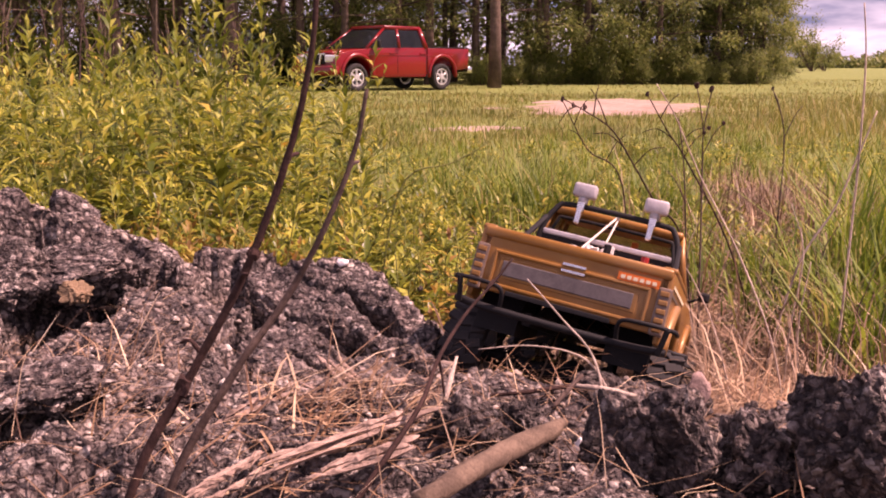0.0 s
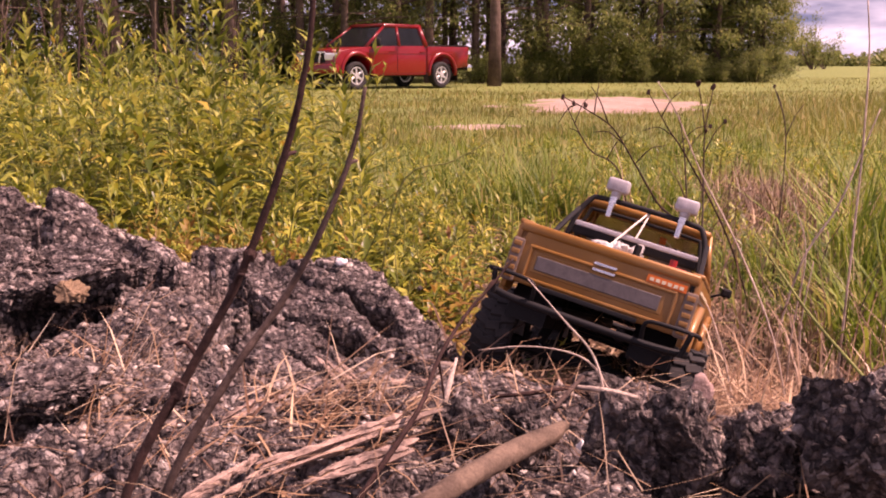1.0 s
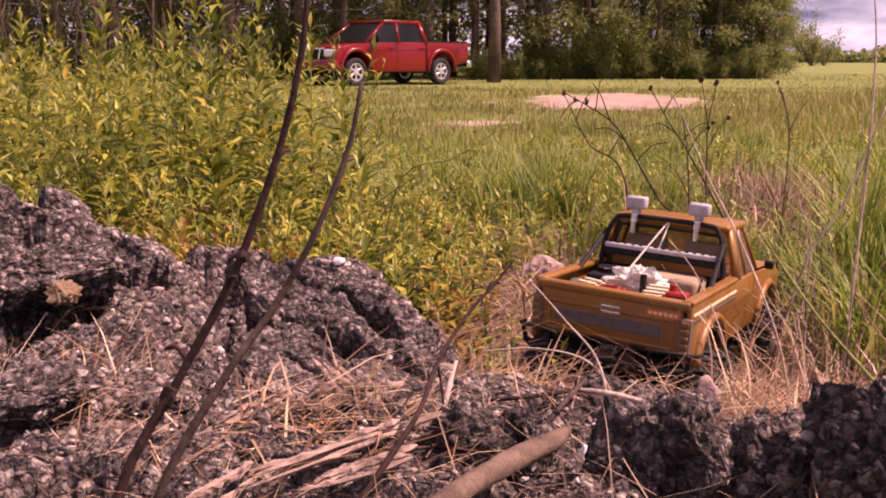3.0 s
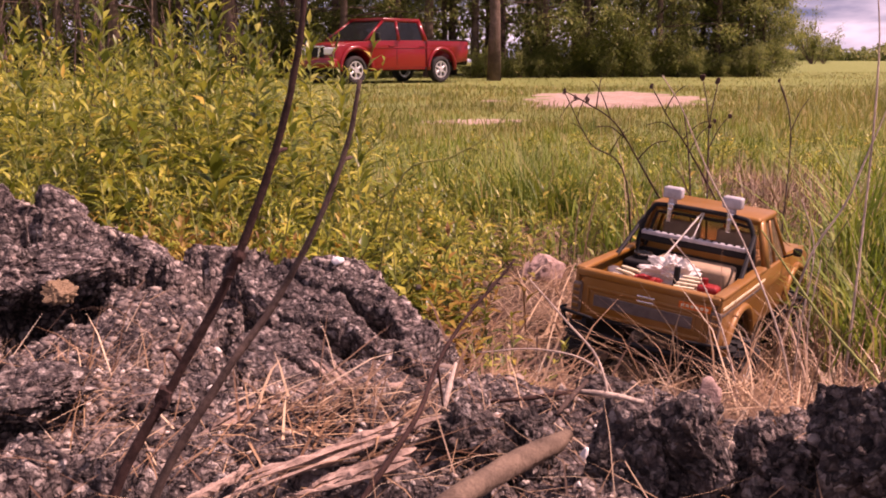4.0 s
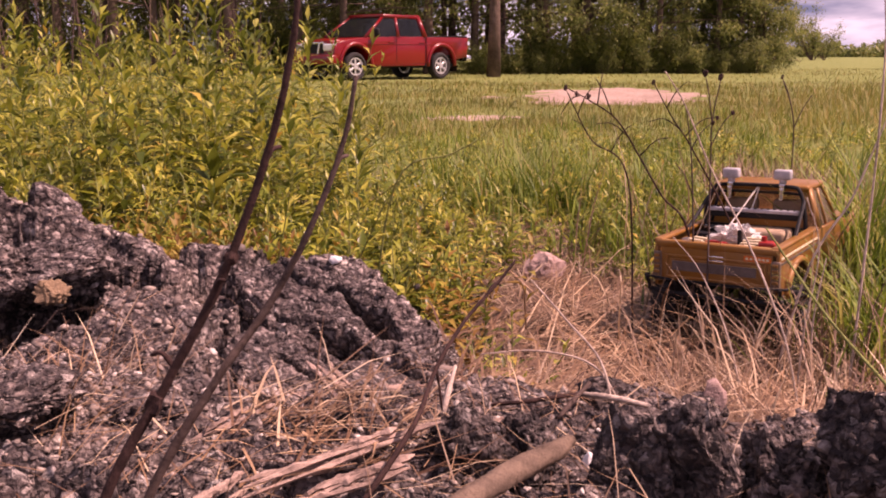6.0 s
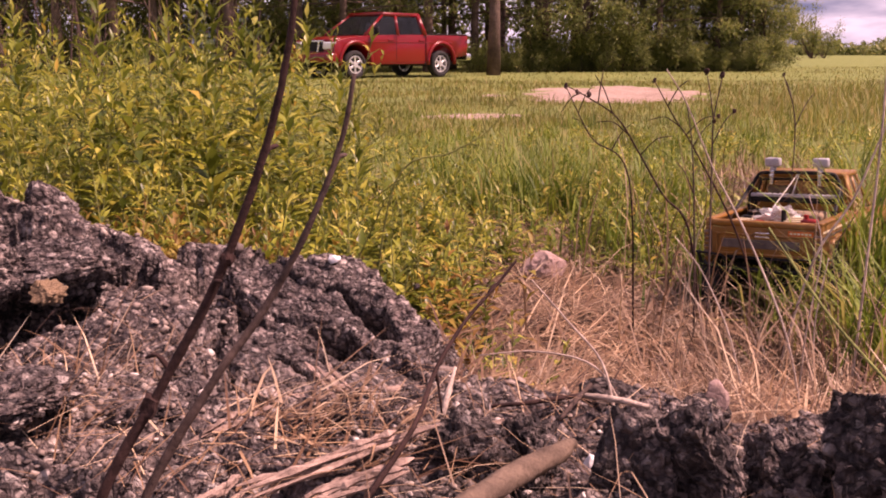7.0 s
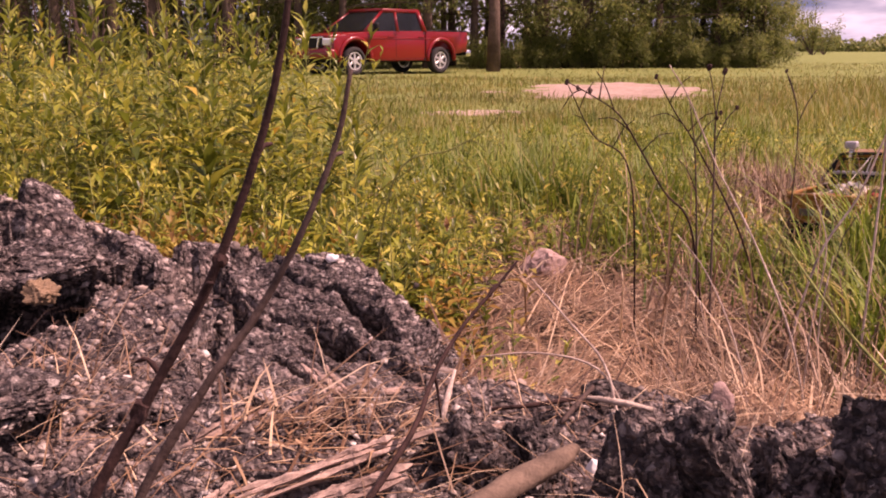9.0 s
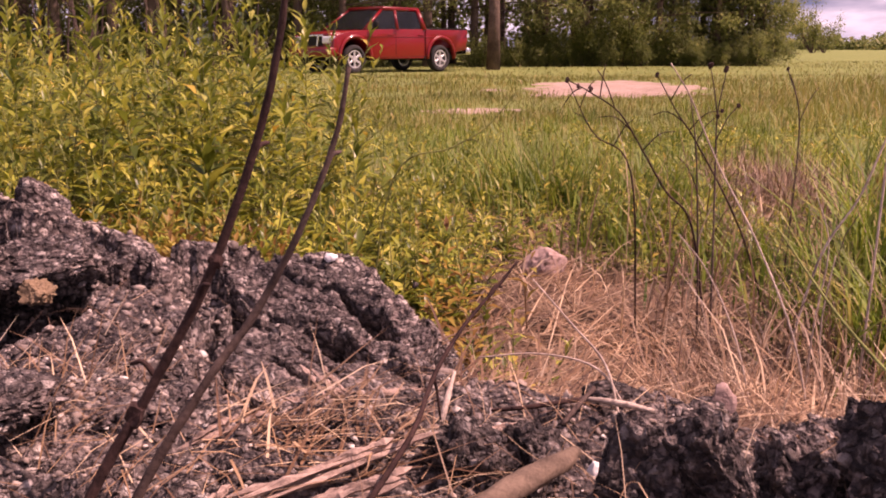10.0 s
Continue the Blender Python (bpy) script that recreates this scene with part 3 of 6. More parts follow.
def make_grass():
    rng = np.random.default_rng(11)
    sets = []
    def field(n, x0, x1, y0, y1, l0, l1, w, spread=0.35, power=1.0):
        y = y0 + (y1 - y0) * rng.random(n) ** power
        x = rng.uniform(x0, x1, n) * (y / y1 if power > 1 else 1)
        root = np.stack([x, y, ground_z(x, y) - 0.005], -1)
        return blades(root, rng.uniform(l0, l1, n), np.abs(rng.normal(0, spread, n)), rng.uniform(0, 6.28, n), w * rng.uniform(0.6, 1.4, n), 0.5)
    def tuft(cx, cy, n, r, l0, l1, w):
        x, y = cx + r * rng.standard_normal(n), cy + r * rng.standard_normal(n)
        root = np.stack([x, y, ground_z(x, y) - 0.005], -1)
        return blades(root, rng.uniform(l0, l1, n) * 0.9, np.abs(rng.normal(0, 0.45, n)), rng.uniform(0, 6.28, n), w * rng.uniform(0.6, 1.4, n), 0.6)
    # green tufts in the middle distance and tall grass at the side
    for cx, cy, n, r, l0, l1 in ((0.30, 2.7, 800, 0.12, 0.12, 0.28), (0.02, 3.0, 380, 0.12, 0.1, 0.24), (0.62, 2.6, 480, 0.08, 0.12, 0.24),
                                 (0.50, 2.3, 260, 0.10, 0.08, 0.18), (1.32, 2.5, 160, 0.08, 0.15, 0.36), (1.25, 3.2, 200, 0.15, 0.12, 0.3), (0.9, 1.75, 120, 0.07, 0.10, 0.30),
                                 (0.70, 2.05, 200, 0.10, 0.06, 0.15), (0.25, 3.6, 400, 0.25, 0.12, 0.26), (0.82, 1.45, 160, 0.05, 0.1, 0.3), (0.64, 1.32, 160, 0.05, 0.12, 0.28), (0.58, 1.45, 120, 0.05, 0.10, 0.22), (0.60, 1.15, 60, 0.04, 0.10, 0.24), (0.58, 1.75, 200, 0.09, 0.08, 0.2), (0.42, 2.05, 220, 0.1, 0.08, 0.2), (0.75, 1.62, 200, 0.06, 0.12, 0.34), (0.73, 1.52, 240, 0.045, 0.18, 0.44), (0.97, 2.02, 240, 0.06, 0.2, 0.46), (0.60, 1.22, 110, 0.03, 0.14, 0.32)):
        sets.append(tuft(cx, cy, n, r, l0, l1, 0.0045))
    sets.append(field(1100, -0.4, 1.6, 1.9, 4.0, 0.04, 0.11, 0.004, 0.7))
    sets.append(field(700, -1.5, 3.0, 3.4, 6.0, 0.05, 0.14, 0.006, 0.6))
    for k in range(50):
        cy = rng.uniform(3.2, 9.0)
        sets.append(tuft(rng.uniform(-0.05, 0.5) * cy, cy, int(rng.integers(20, 110)), rng.uniform(0.05, 0.16), 0.05, rng.uniform(0.1, 0.24), 0.005))
    # a brown patch of dead thatch stays nearly free of green
    v, f = joined(sets)
    r = v.reshape(-1, 5, 3)[:, 0]
    dead = (np.hypot((r[:, 0] - 1.06) / 0.20, (r[:, 1] - 2.85) / 0.45) < 1) & (rng.random(len(r)) < 0.95)
    tagged(new("green_grass", mesh_np("green_grass", v, f.reshape(-1, 3, 3)[~dead].reshape(-1, 3), M_GRASS)), "fresh green tufts of tall grass", "grass", kind="stuff")
    far = [field(9000, -1.2, 3.2, 2.6, 6.0, 0.02, 0.09, 0.004, 0.9), field(34000, -3.5, 4.5, 5.5, 11, 0.03, 0.10, 0.005, 0.9), field(40000, -9, 12, 10, 24, 0.03, 0.08, 0.009, 1.0), field(30000, -22, 30, 22, 48, 0.04, 0.10, 0.018, 1.0)]
    for k in range(170):
        cy = rng.uniform(4.0, 22.0)
        far.append(tuft(rng.uniform(-0.12, 0.5) * cy, cy, int(rng.integers(30, 130)), rng.uniform(0.015, 0.04) * cy, 0.06, rng.uniform(0.10, 0.22), 0.0007 * cy + 0.002))
    n = 26000
    x, y = rng.uniform(-7, 7, n), rng.uniform(-6, 5.5, n)
    keep = (np.abs(x) > 1.0 + 0.15 * rng.standard_normal(n) + 0.25 * np.maximum(y, 0)) | (y < 0.0)
    x, y = x[keep], y[keep]
    root = np.stack([x, y, ground_z(x, y) - 0.005], -1)
    far.append(blades(root, rng.uniform(0.04, 0.14, len(x)), np.abs(rng.normal(0, 0.4, len(x))), rng.uniform(0, 6.28, len(x)), rng.uniform(0.004, 0.009, len(x)), 0.5))
    for k in range(34):
        cy = rng.uniform(5.0, 13.0)
        far.append(tuft(rng.uniform(0.37, 0.52) * cy, cy, 60, 0.02 * cy, 0.1, 0.04 * cy, 0.0006 * cy + 0.002))
    v, f = joined(far)
    # the bare sand stays free of grass
    r = v[f[:, 0]]
    bare = sand_edge(r[:, 0], r[:, 1]) < 0.97
    tagged(new("field_grass", mesh_np("field_grass", v, f[~bare], M_FIELD)), "sunlit yellow-green grass of the open field", "grass", kind="stuff")


def make_straw():
    rng = np.random.default_rng(13)
    # flattened straw in the hollow where the small truck drives
    n = 11000
    x, y = rng.uniform(0.0, 0.95, n), 0.82 + 1.7 * rng.random(n) ** 1.5
    z = np.maximum(ground_z(x, y), np.where(y < 1.0, top_z(x, y), 0)) + 0.02 * rng.random(n) ** 2
    root = np.stack([x, y, z], -1)
    flat = blades(root, rng.uniform(0.05, 0.17, n), rng.normal(1.42, 0.12, n), rng.normal(0.7, 1.0, n), rng.uniform(0.0012, 0.0034, n), 0.12)
    # upright and leaning dead stalks
    m = 520
    x, y = np.concatenate([rng.uniform(0.25, 0.8, m // 2), rng.normal(0.52, 0.12, m - m // 2)]), np.concatenate([rng.uniform(0.9, 2.3, m // 2), rng.normal(1.15, 0.14, m - m // 2)])
    y = np.maximum(y, 0.86)
    root = np.stack([x, y, top_z(x, y) - 0.004], -1)
    up = blades(root, rng.uniform(0.06, 0.24, m), np.abs(rng.normal(0.55, 0.35, m)), rng.uniform(0, 6.28, m), rng.uniform(0.0012, 0.0028, m), 0.5)
    q = 220
    x, y = rng.uniform(0.26, 0.52, q), rng.uniform(0.84, 1.2, q)
    root = np.stack([x, y, top_z(x, y) - 0.004], -1)
    sheaf = blades(root, rng.uniform(0.08, 0.24, q), np.abs(rng.normal(0.9, 0.4, q)), rng.normal(2.2, 1.3, q), rng.uniform(0.0012, 0.0026, q), 0.45)
    # long bleached stems on top of the mat
    b = 170
    x, y = rng.uniform(0.1, 0.62, b), rng.uniform(0.9, 1.7, b)
    root = np.stack([x, y, top_z(x, y) + 0.015], -1)
    long = blades(root, rng.uniform(0.14, 0.30, b), rng.normal(1.25, 0.2, b), rng.uniform(0, 6.28, b), rng.uniform(0.002, 0.0032, b), 0.3)
    k = 300
    x, y = rng.normal(0.66, 0.17, k), rng.normal(1.75, 0.32, k)
    y = np.maximum(y, 1.05)
    root = np.stack([x, y, ground_z(x, y)], -1)
    brake = blades(root, rng.uniform(0.12, 0.34, k), np.abs(rng.normal(0.5, 0.4, k)), rng.uniform(0, 6.28, k), rng.uniform(0.0016, 0.0036, k), 0.35)
    # litter on the rubble
    k = 1100
    x, y = rng.uniform(-0.45, 0.5, k), rng.uniform(0.45, 0.85, k)
    root = np.stack([x, y, bank_z(x, y) + 0.012], -1)
    lit = blades(root, rng.uniform(0.03, 0.09, k), rng.normal(1.35, 0.3, k), rng.uniform(0, 6.28, k), rng.uniform(0.0005, 0.0013, k), rng.uniform(-0.2, 0.8, k))
    c = 240
    x, y = rng.normal(-0.08, 0.05, c), rng.normal(0.59, 0.04, c)
    root = np.stack([x, y, bank_z(x, y) + 0.004 + 0.006 * rng.random(c)], -1)
    chaff = blades(root, rng.uniform(0.025, 0.085, c), rng.normal(1.4, 0.2, c), rng.normal(0.6, 0.9, c), rng.uniform(0.0008, 0.0026, c), rng.uniform(-0.2, 0.6, c))
    c = 90
    x, y = rng.normal(-0.26, 0.02, c), rng.normal(0.62, 0.05, c)
    root = np.stack([x, y, bank_z(x, y) + 0.004], -1)
    side = blades(root, rng.uniform(0.03, 0.09, c), rng.normal(1.1, 0.3, c), rng.normal(1.4, 0.8, c), rng.uniform(0.0006, 0.0014, c), 0.4)
    x, y = rng.uniform(-0.8, 0.1, 900), rng.uniform(1.1, 1.45, 900)
    root = np.stack([x, y, ground_z(x, y) + 0.01], -1)
    rear = blades(root, rng.uniform(0.04, 0.12, 900), rng.normal(1.1, 0.4, 900), rng.uniform(0, 6.28, 900), rng.uniform(0.001, 0.0025, 900), 0.3)
    k = 2400
    x, y = rng.normal(1.06, 0.12, k), rng.normal(2.85, 0.26, k)
    root = np.stack([x, y, ground_z(x, y) + 0.05 * rng.random(k) * np.exp(-((x - 1.0) / 0.2) ** 2)], -1)
    thatch = blades(root, rng.uniform(0.06, 0.18, k), np.abs(rng.normal(1.0, 0.5, k)), rng.uniform(0, 6.28, k), rng.uniform(0.002, 0.004, k), 0.4)
    tagged(new("straw", mesh_np("straw", *joined([flat, up, sheaf, long, brake, lit, chaff, side, rear, thatch]), M_STRAW)), "matted dry straw and dead stalks on the soil", "straw", kind="stuff")


make_weeds()
make_grass()
make_straw()


# ---- the wood ----
def tree_proto(seed, h, crown_low, spread, n_leaf, leaf, trunk_r):
    """A pine or field-edge tree: tapered trunk with limbs, crown of leaf clumps round the limb ends."""
    rng = np.random.default_rng(seed)
    tree = new("tree")
    pts = [(0.1 * math.sin(k * 1.3 + seed) * k / 6, 0.1 * math.cos(k + seed) * k / 6, h * k / 8) for k in range(9)]
    bms = [tube(pts, [trunk_r * (1.25 if k == 0 else 1 - 0.11 * k) for k in range(9)], 9, seed, 0.06)]
    ends = []
    n_limb = 34
    for k in range(n_limb):
        s = crown_low + (0.97 - crown_low) * (k + 0.5) / n_limb
        a = k * 2.4 + seed
        reach = spread * (1.15 - s) * rng.uniform(0.6, 1.2) + 0.3
        p = Vector((0, 0, h * s))
        q = p + Vector((math.cos(a) * reach, math.sin(a) * reach, reach * rng.uniform(-0.1, 0.35)))
        bms.append(tube([p, (p + q) / 2 + Vector((0, 0, 0.1)), q], [0.045, 0.03, 0.012], 4))
        ends.append((p, q))
    part("trunk", merge(*bms), M_TRUNK, tree, smooth=True)
    c = []
    for p, q in ends:
        for w in rng.uniform(0.35, 1.1, 5):
            c.append(np.array(p.lerp(q, w)) + rng.normal(0, 0.22, 3))
    c = np.array(c)
    i = rng.integers(0, len(c), n_leaf)
    base = c[i] + rng.normal(0, 0.23, (n_leaf, 3)) * np.array([1, 1, 0.7])
    d = rng.standard_normal((n_leaf, 3)) + np.array([0, 0, 0.2])
    L = leaf * rng.uniform(0.6, 1.4, n_leaf)
    crown = new("crown", mesh_np("crown", *leaves(base, d, L, L * 0.45), M_PINE))
    crown.parent = tree
    return tree


def shrub_proto(seed, h, n_leaf, leaf):
    rng = np.random.default_rng(seed)
    shrub = new("shrub")
    bms, c = [], []
    for k in range(9):
        a, o = rng.uniform(0, 6.28), rng.uniform(0.2, 0.7) * h
        q = Vector((math.cos(a) * o, math.sin(a) * o, h * rng.uniform(0.5, 1.0)))
        bms.append(tube([(0, 0, -0.1), q * 0.55 + Vector((0, 0, 0.1)), q], [0.035, 0.02, 0.008], 4))
        for w in rng.uniform(0.25, 1.1, 7):
            c.append(np.array(q * w) + rng.normal(0, 0.16, 3))
    part("trunk", merge(*bms), M_TRUNK, shrub)
    c = np.array(c)
    i = rng.integers(0, len(c), n_leaf)
    base = c[i] + rng.normal(0, 0.17, (n_leaf, 3))
    base[:, 2] = np.maximum(base[:, 2], 0.02)
    L = leaf * rng.uniform(0.6, 1.4, n_leaf)
    crown = new("crown", mesh_np("crown", *leaves(base, rng.standard_normal((n_leaf, 3)) + np.array([0, 0, 0.3]), L, L * 0.45), M_PINE))
    crown.parent = shrub
    return shrub


def make_wood():
    rng = random.Random(3)
    tall = [tree_proto(1, 15, 0.30, 5.0, 3600, 0.15, 0.19), tree_proto(2, 13, 0.16, 4.6, 5500, 0.14, 0.16), tree_proto(3, 13, 0.14, 3.2, 6800, 0.17, 0.15), tree_proto(4, 11, 0.02, 1.15, 14000, 0.13, 0.14)]
    low = [shrub_proto(21, 2.6, 4200, 0.12), shrub_proto(22, 1.7, 2800, 0.11)]
    def put(proto, x, y, s, label, cat, group):
        gz = float(ground_z(x, y))
        m = pose(x, y, gz - 0.05, 0, 0, rng.uniform(0, 360)) @ Matrix.Diagonal((s, s, s, 1))
        ob = copy_thing(proto, m)
        ob.scale = (s, s, s)
        tagged(ob, label, cat, group)
    def edge(x):          # where the wood begins
        return 31.0 + 0.22 * (x + 16)
    # bare trunks with shade behind them at one side, leafy edge at the other
    x = -21.0
    while x < 11.8:
        leafy_side = x > 1.2
        for row in range(4):
            y = edge(x) + row * 3.2 + rng.uniform(-0.9, 0.9)
            xx = x + rng.uniform(-0.8, 0.8) + row * 0.07 * x
            if row == 0 and -7 < xx < 1.2 and y < 33:
                y += 2
            if xx + 2.4 > 0.37 * y:      # the wood ends along this line
                continue
            p = tall[3 if x > 9.0 and row < 2 else rng.choice((1, 1, 2)) if leafy_side and row == 0 else rng.choice((0, 1)) if row < 2 else rng.choice((0, 1, 2))]
            put(p, xx, y, rng.uniform(0.8, 1.15), "tall pine with a dark trunk at the edge of the wood", "tree", "trees of the wood")
        x += 1.9
    for k in range(23):
        xx = rng.uniform(1.8, 12.2) if k < 9 else rng.uniform(-17, 0)
        put(rng.choice(low), xx, edge(xx) - rng.uniform(-0.6, 0.9) + (0 if k < 9 else 2.0), rng.uniform(0.7, 1.3), "leafy green shrub at the foot of the wood", "shrub", "shrubs of the wood")
    for k in range(40):
        xx = 0.9 + 11.6 * (k + rng.random()) / 40
        put(low[1], xx, edge(xx) - rng.uniform(0.6, 1.6), rng.uniform(0.35, 0.75), "small leafy shrub at the foot of the wood", "shrub", "shrubs of the wood")
    for xx, yy, k in ((12.0, 37.0, 0.6), (12.7, 37.3, 0.5)):
        put(low[0], xx, yy, k, "leafy green shrub at the foot of the wood", "shrub", "shrubs of the wood")
    for xx, yy, k in ((10.6, 36.9, 0.95), (11.7, 37.6, 1.05), (12.3, 38.3, 0.9), (13.0, 39.6, 1.0), (12.6, 37.7, 0.85), (13.4, 40.4, 0.9)):
        put(tall[3], xx, yy, k, "leafy tree at the end of the wood", "tree", "trees of the wood")
    put(tall[0], 1.58, 29.5, 1.0, "lone pine with a straight bare trunk behind the red pickup", "tree", "trees of the wood")
    # a far clump past the end of the wood, and the distant tree line
    put(low[0], 43.5, 112, 2.3, "distant round tree past the end of the wood", "tree", "distant trees")
    put(low[0], 46.5, 116, 1.6, "distant round tree past the end of the wood", "tree", "distant trees")
    for t in tall + low:
        for o in (t, *t.children_recursive):
            bpy.data.objects.remove(o)
    # deep woods behind, joined
    r = np.random.default_rng(5)
    n = 42000
    bx = r.uniform(-40, 13, n)
    by = 46 + 0.22 * (bx + 16) + r.uniform(0, 5, n)
    base = np.stack([bx, by, r.uniform(0, 13, n) * (0.75 + 0.25 * vnoise(bx * 0.4, by * 0.1, 2))], -1)
    L = r.uniform(0.25, 0.5, n)
    tagged(new("deep_woods", mesh_np("deep_woods", *leaves(base, r.standard_normal((n, 3)), L, L * 0.6), M_PINE)), "dense shaded foliage deep in the wood", "woods", kind="stuff")
    n = 16000
    bx = r.uniform(80, 200, n)
    by = r.uniform(220, 240, n)
    base = np.stack([bx, by, r.uniform(0, 1, n) ** 1.4 * (2.6 + 1.6 * vnoise(bx * 0.12, by * 0, 4))], -1)
    L = r.uniform(0.8, 1.8, n)
    tagged(new("far_tree_line", mesh_np("far_tree_line", *leaves(base, r.standard_normal((n, 3)), L, L * 0.5), M_PINE)), "low hazy tree line on the horizon", "woods", kind="stuff")


make_wood()


# ---- single tall weeds that stand out of the growth ----
def make_tall_weed(x, y, h, seed, leaf=0.06, per=44, lean=0.12, mat=None):
    rng = np.random.default_rng(seed)
    plant = new("weed")
    st, lv = weed_arrays(rng, np.zeros((1, 3)), np.array([h]), leaf, per, lean, 0.25, 0.23)
    stem = new("stem", mesh_np("stem", *st, M_GREEN_STEM))
    crown = new("leaves", mesh_np("leaves", *lv, mat or M_WEED))
    stem.parent = crown.parent = plant
    plant.matrix_basis = pose(x, y, float(ground_z(x, y)) - 0.01)
    return tagged(plant, "tall leafy green weed with narrow pointed leaves", "weed", "tall weeds")


rng_w = random.Random(8)
for k, (x, y, h) in enumerate(((-0.98, 2.2, 0.58), (-0.88, 2.15, 0.62), (-0.80, 2.1, 0.55), (-0.62, 2.2, 0.56), (-0.54, 2.15, 0.66), (-0.50, 2.2, 0.62), (-0.43, 2.1, 0.60),
                               (-0.38, 2.25, 0.52), (-0.70, 1.95, 0.44), (-0.58, 1.9, 0.46), (-0.33, 2.3, 0.55), (-0.46, 1.8, 0.38), (-0.26, 2.1, 0.40), (-1.05, 2.0, 0.50),
                               (-0.30, 1.85, 0.36), (-0.22, 2.4, 0.46), (-0.18, 2.0, 0.30), (-0.85, 1.7, 0.36), (-0.95, 2.6, 0.72), (-0.75, 2.7, 0.74), (-0.60, 2.8, 0.76))):
    make_tall_weed(x, y, h, 100 + k, rng_w.uniform(0.07, 0.098), rng_w.randint(34, 50))


# dry upright stalks in front of the wood
def make_dead_stalk(x, y, h, seed):
    rng = random.Random(seed)
    dx, dy = rng.uniform(-0.12, 0.12), rng.uniform(-0.1, 0.1)
    bms = [tube(bend([(0, 0, 0), (dx * 0.3, dy * 0.3, h * 0.5), (dx, dy, h)], 4), [0.0035] * 4 + [0.003] * 4 + [0.0015], 5)]
    for k in range(5):
        z = h * rng.uniform(0.45, 0.95)
        a = rng.uniform(0, 6.28)
        bms.append(tube([(dx * z / h, dy * z / h, z), (dx * z / h + 0.10 * math.cos(a), dy * z / h + 0.10 * math.sin(a), z + 0.12)], [0.002, 0.001], 4))
    ob = part("dead_stalk", merge(*bms), M_LOG if seed % 3 == 0 else M_TWIG_GREY)
    ob.matrix_basis = pose(x, y, float(ground_z(x, y)) - 0.01)
    tagged(ob, "dry leafless stalk standing above the weeds", "stalk", "dry stalks")


for k in range(30):
    make_dead_stalk(rng_w.uniform(-2.6, -0.7) if k < 22 else rng_w.gauss(-1.35, 0.22), rng_w.uniform(3.4, 4.8), rng_w.uniform(0.65, 1.1), k)


# ---- slabs and chunks of the rubble ----
def edge_distance(u, v, outline):
    """Distance to a closed outline, positive inside it."""
    d, inside = np.full(u.shape, 9.0), np.zeros(u.shape, bool)
    for (ax, ay), (bx, by) in zip(outline, outline[1:] + outline[:1]):
        ex, ey = bx - ax, by - ay
        t = np.clip(((u - ax) * ex + (v - ay) * ey) / (ex * ex + ey * ey + 1e-12), 0, 1)
        d = np.minimum(d, np.hypot(u - ax - t * ex, v - ay - t * ey))
        inside ^= ((ay > v) != (by > v)) & (u < ex * (v - ay) / (ey if abs(ey) > 1e-9 else 1e-9) + ax)
    return np.where(inside, d, -d)


def make_crust(corners, gaps, thick, seed, label):
    """A flat tilted plate of old asphalt with a crumbling rim, stones in its face and open cracks."""
    p = np.array(corners)
    c = p.mean(0)
    axes = np.linalg.svd(p - c)[2]
    n = axes[2] if axes[2][2] > 0 else -axes[2]
    a = np.cross(np.array([0, 1.0, 0]), n)
    a /= np.linalg.norm(a)
    b = np.cross(n, a)
    flat = lambda q: [(float((np.array(k) - c) @ a), float((np.array(k) - c) @ b)) for k in q]
    rim = flat(corners)
    lo, hi = np.min(rim, 0) - 0.012, np.max(rim, 0) + 0.012
    nu, nv = int((hi[0] - lo[0]) / 0.0019), int((hi[1] - lo[1]) / 0.0019)
    U, V = np.meshgrid(np.linspace(lo[0], hi[0], nu), np.linspace(lo[1], hi[1], nv), indexing="ij")
    wob = 0.005 * fbm(U * 55, V * 55, 3, seed) + 0.0025 * fbm(U * 220, V * 220, 2, seed + 3)
    d = edge_distance(U, V, rim) + wob
    h = 0.005 * fbm(U * 16, V * 16, 3, seed + 5) + 0.0022 * fbm(U * 90, V * 90, 3, seed + 6)
    # layers that have split off in steps along one direction
    lay = (0.55 * U + 0.85 * V) / 0.034 + 0.6 * fbm(U * 14, V * 14, 2, seed + 7)
    h = h + 0.0035 * (np.floor(lay) % 3 - 1) - 0.006 * np.exp(-((lay - np.round(lay)) / 0.07) ** 2) * (vnoise(U * 20, V * 20, seed + 8) > -0.1)
    f1, f2, ra, rb, ox, oy = worley(U / 0.0085, V / 0.0080, seed + 9)
    h = h + 0.0026 * np.sqrt(np.clip(0.34 - f1 ** 2, 0, 1)) * (1 + 1.2 * ra)
    f1, f2, ra, rb, ox, oy = worley(U / 0.0042, V / 0.0042, seed + 10)
    h = h + 0.0010 * np.sqrt(np.clip(0.34 - f1 ** 2, 0, 1)) * (1 + ra)
    h = h - thick * np.clip(1 - d / 0.009, 0, 1)
    for g in gaps:
        h = h - 0.10 * np.clip((edge_distance(U, V, flat(g)) + 0.35 * wob + 0.0015) / 0.003, 0, 1)
    v = c + U[..., None] * a + V[..., None] * b + h[..., None] * n
    f = grid_faces(nu, nv)
    keep = (d.ravel()[f] > -0.008).any(1)
    ob = new("asphalt_slab", mesh_np("asphalt_slab", v.reshape(-1, 3), f[keep], M_AGG))
    tagged(ob, label, "slab", "slabs of the bank")
    stud(ob, 34, seed, 0.0036)


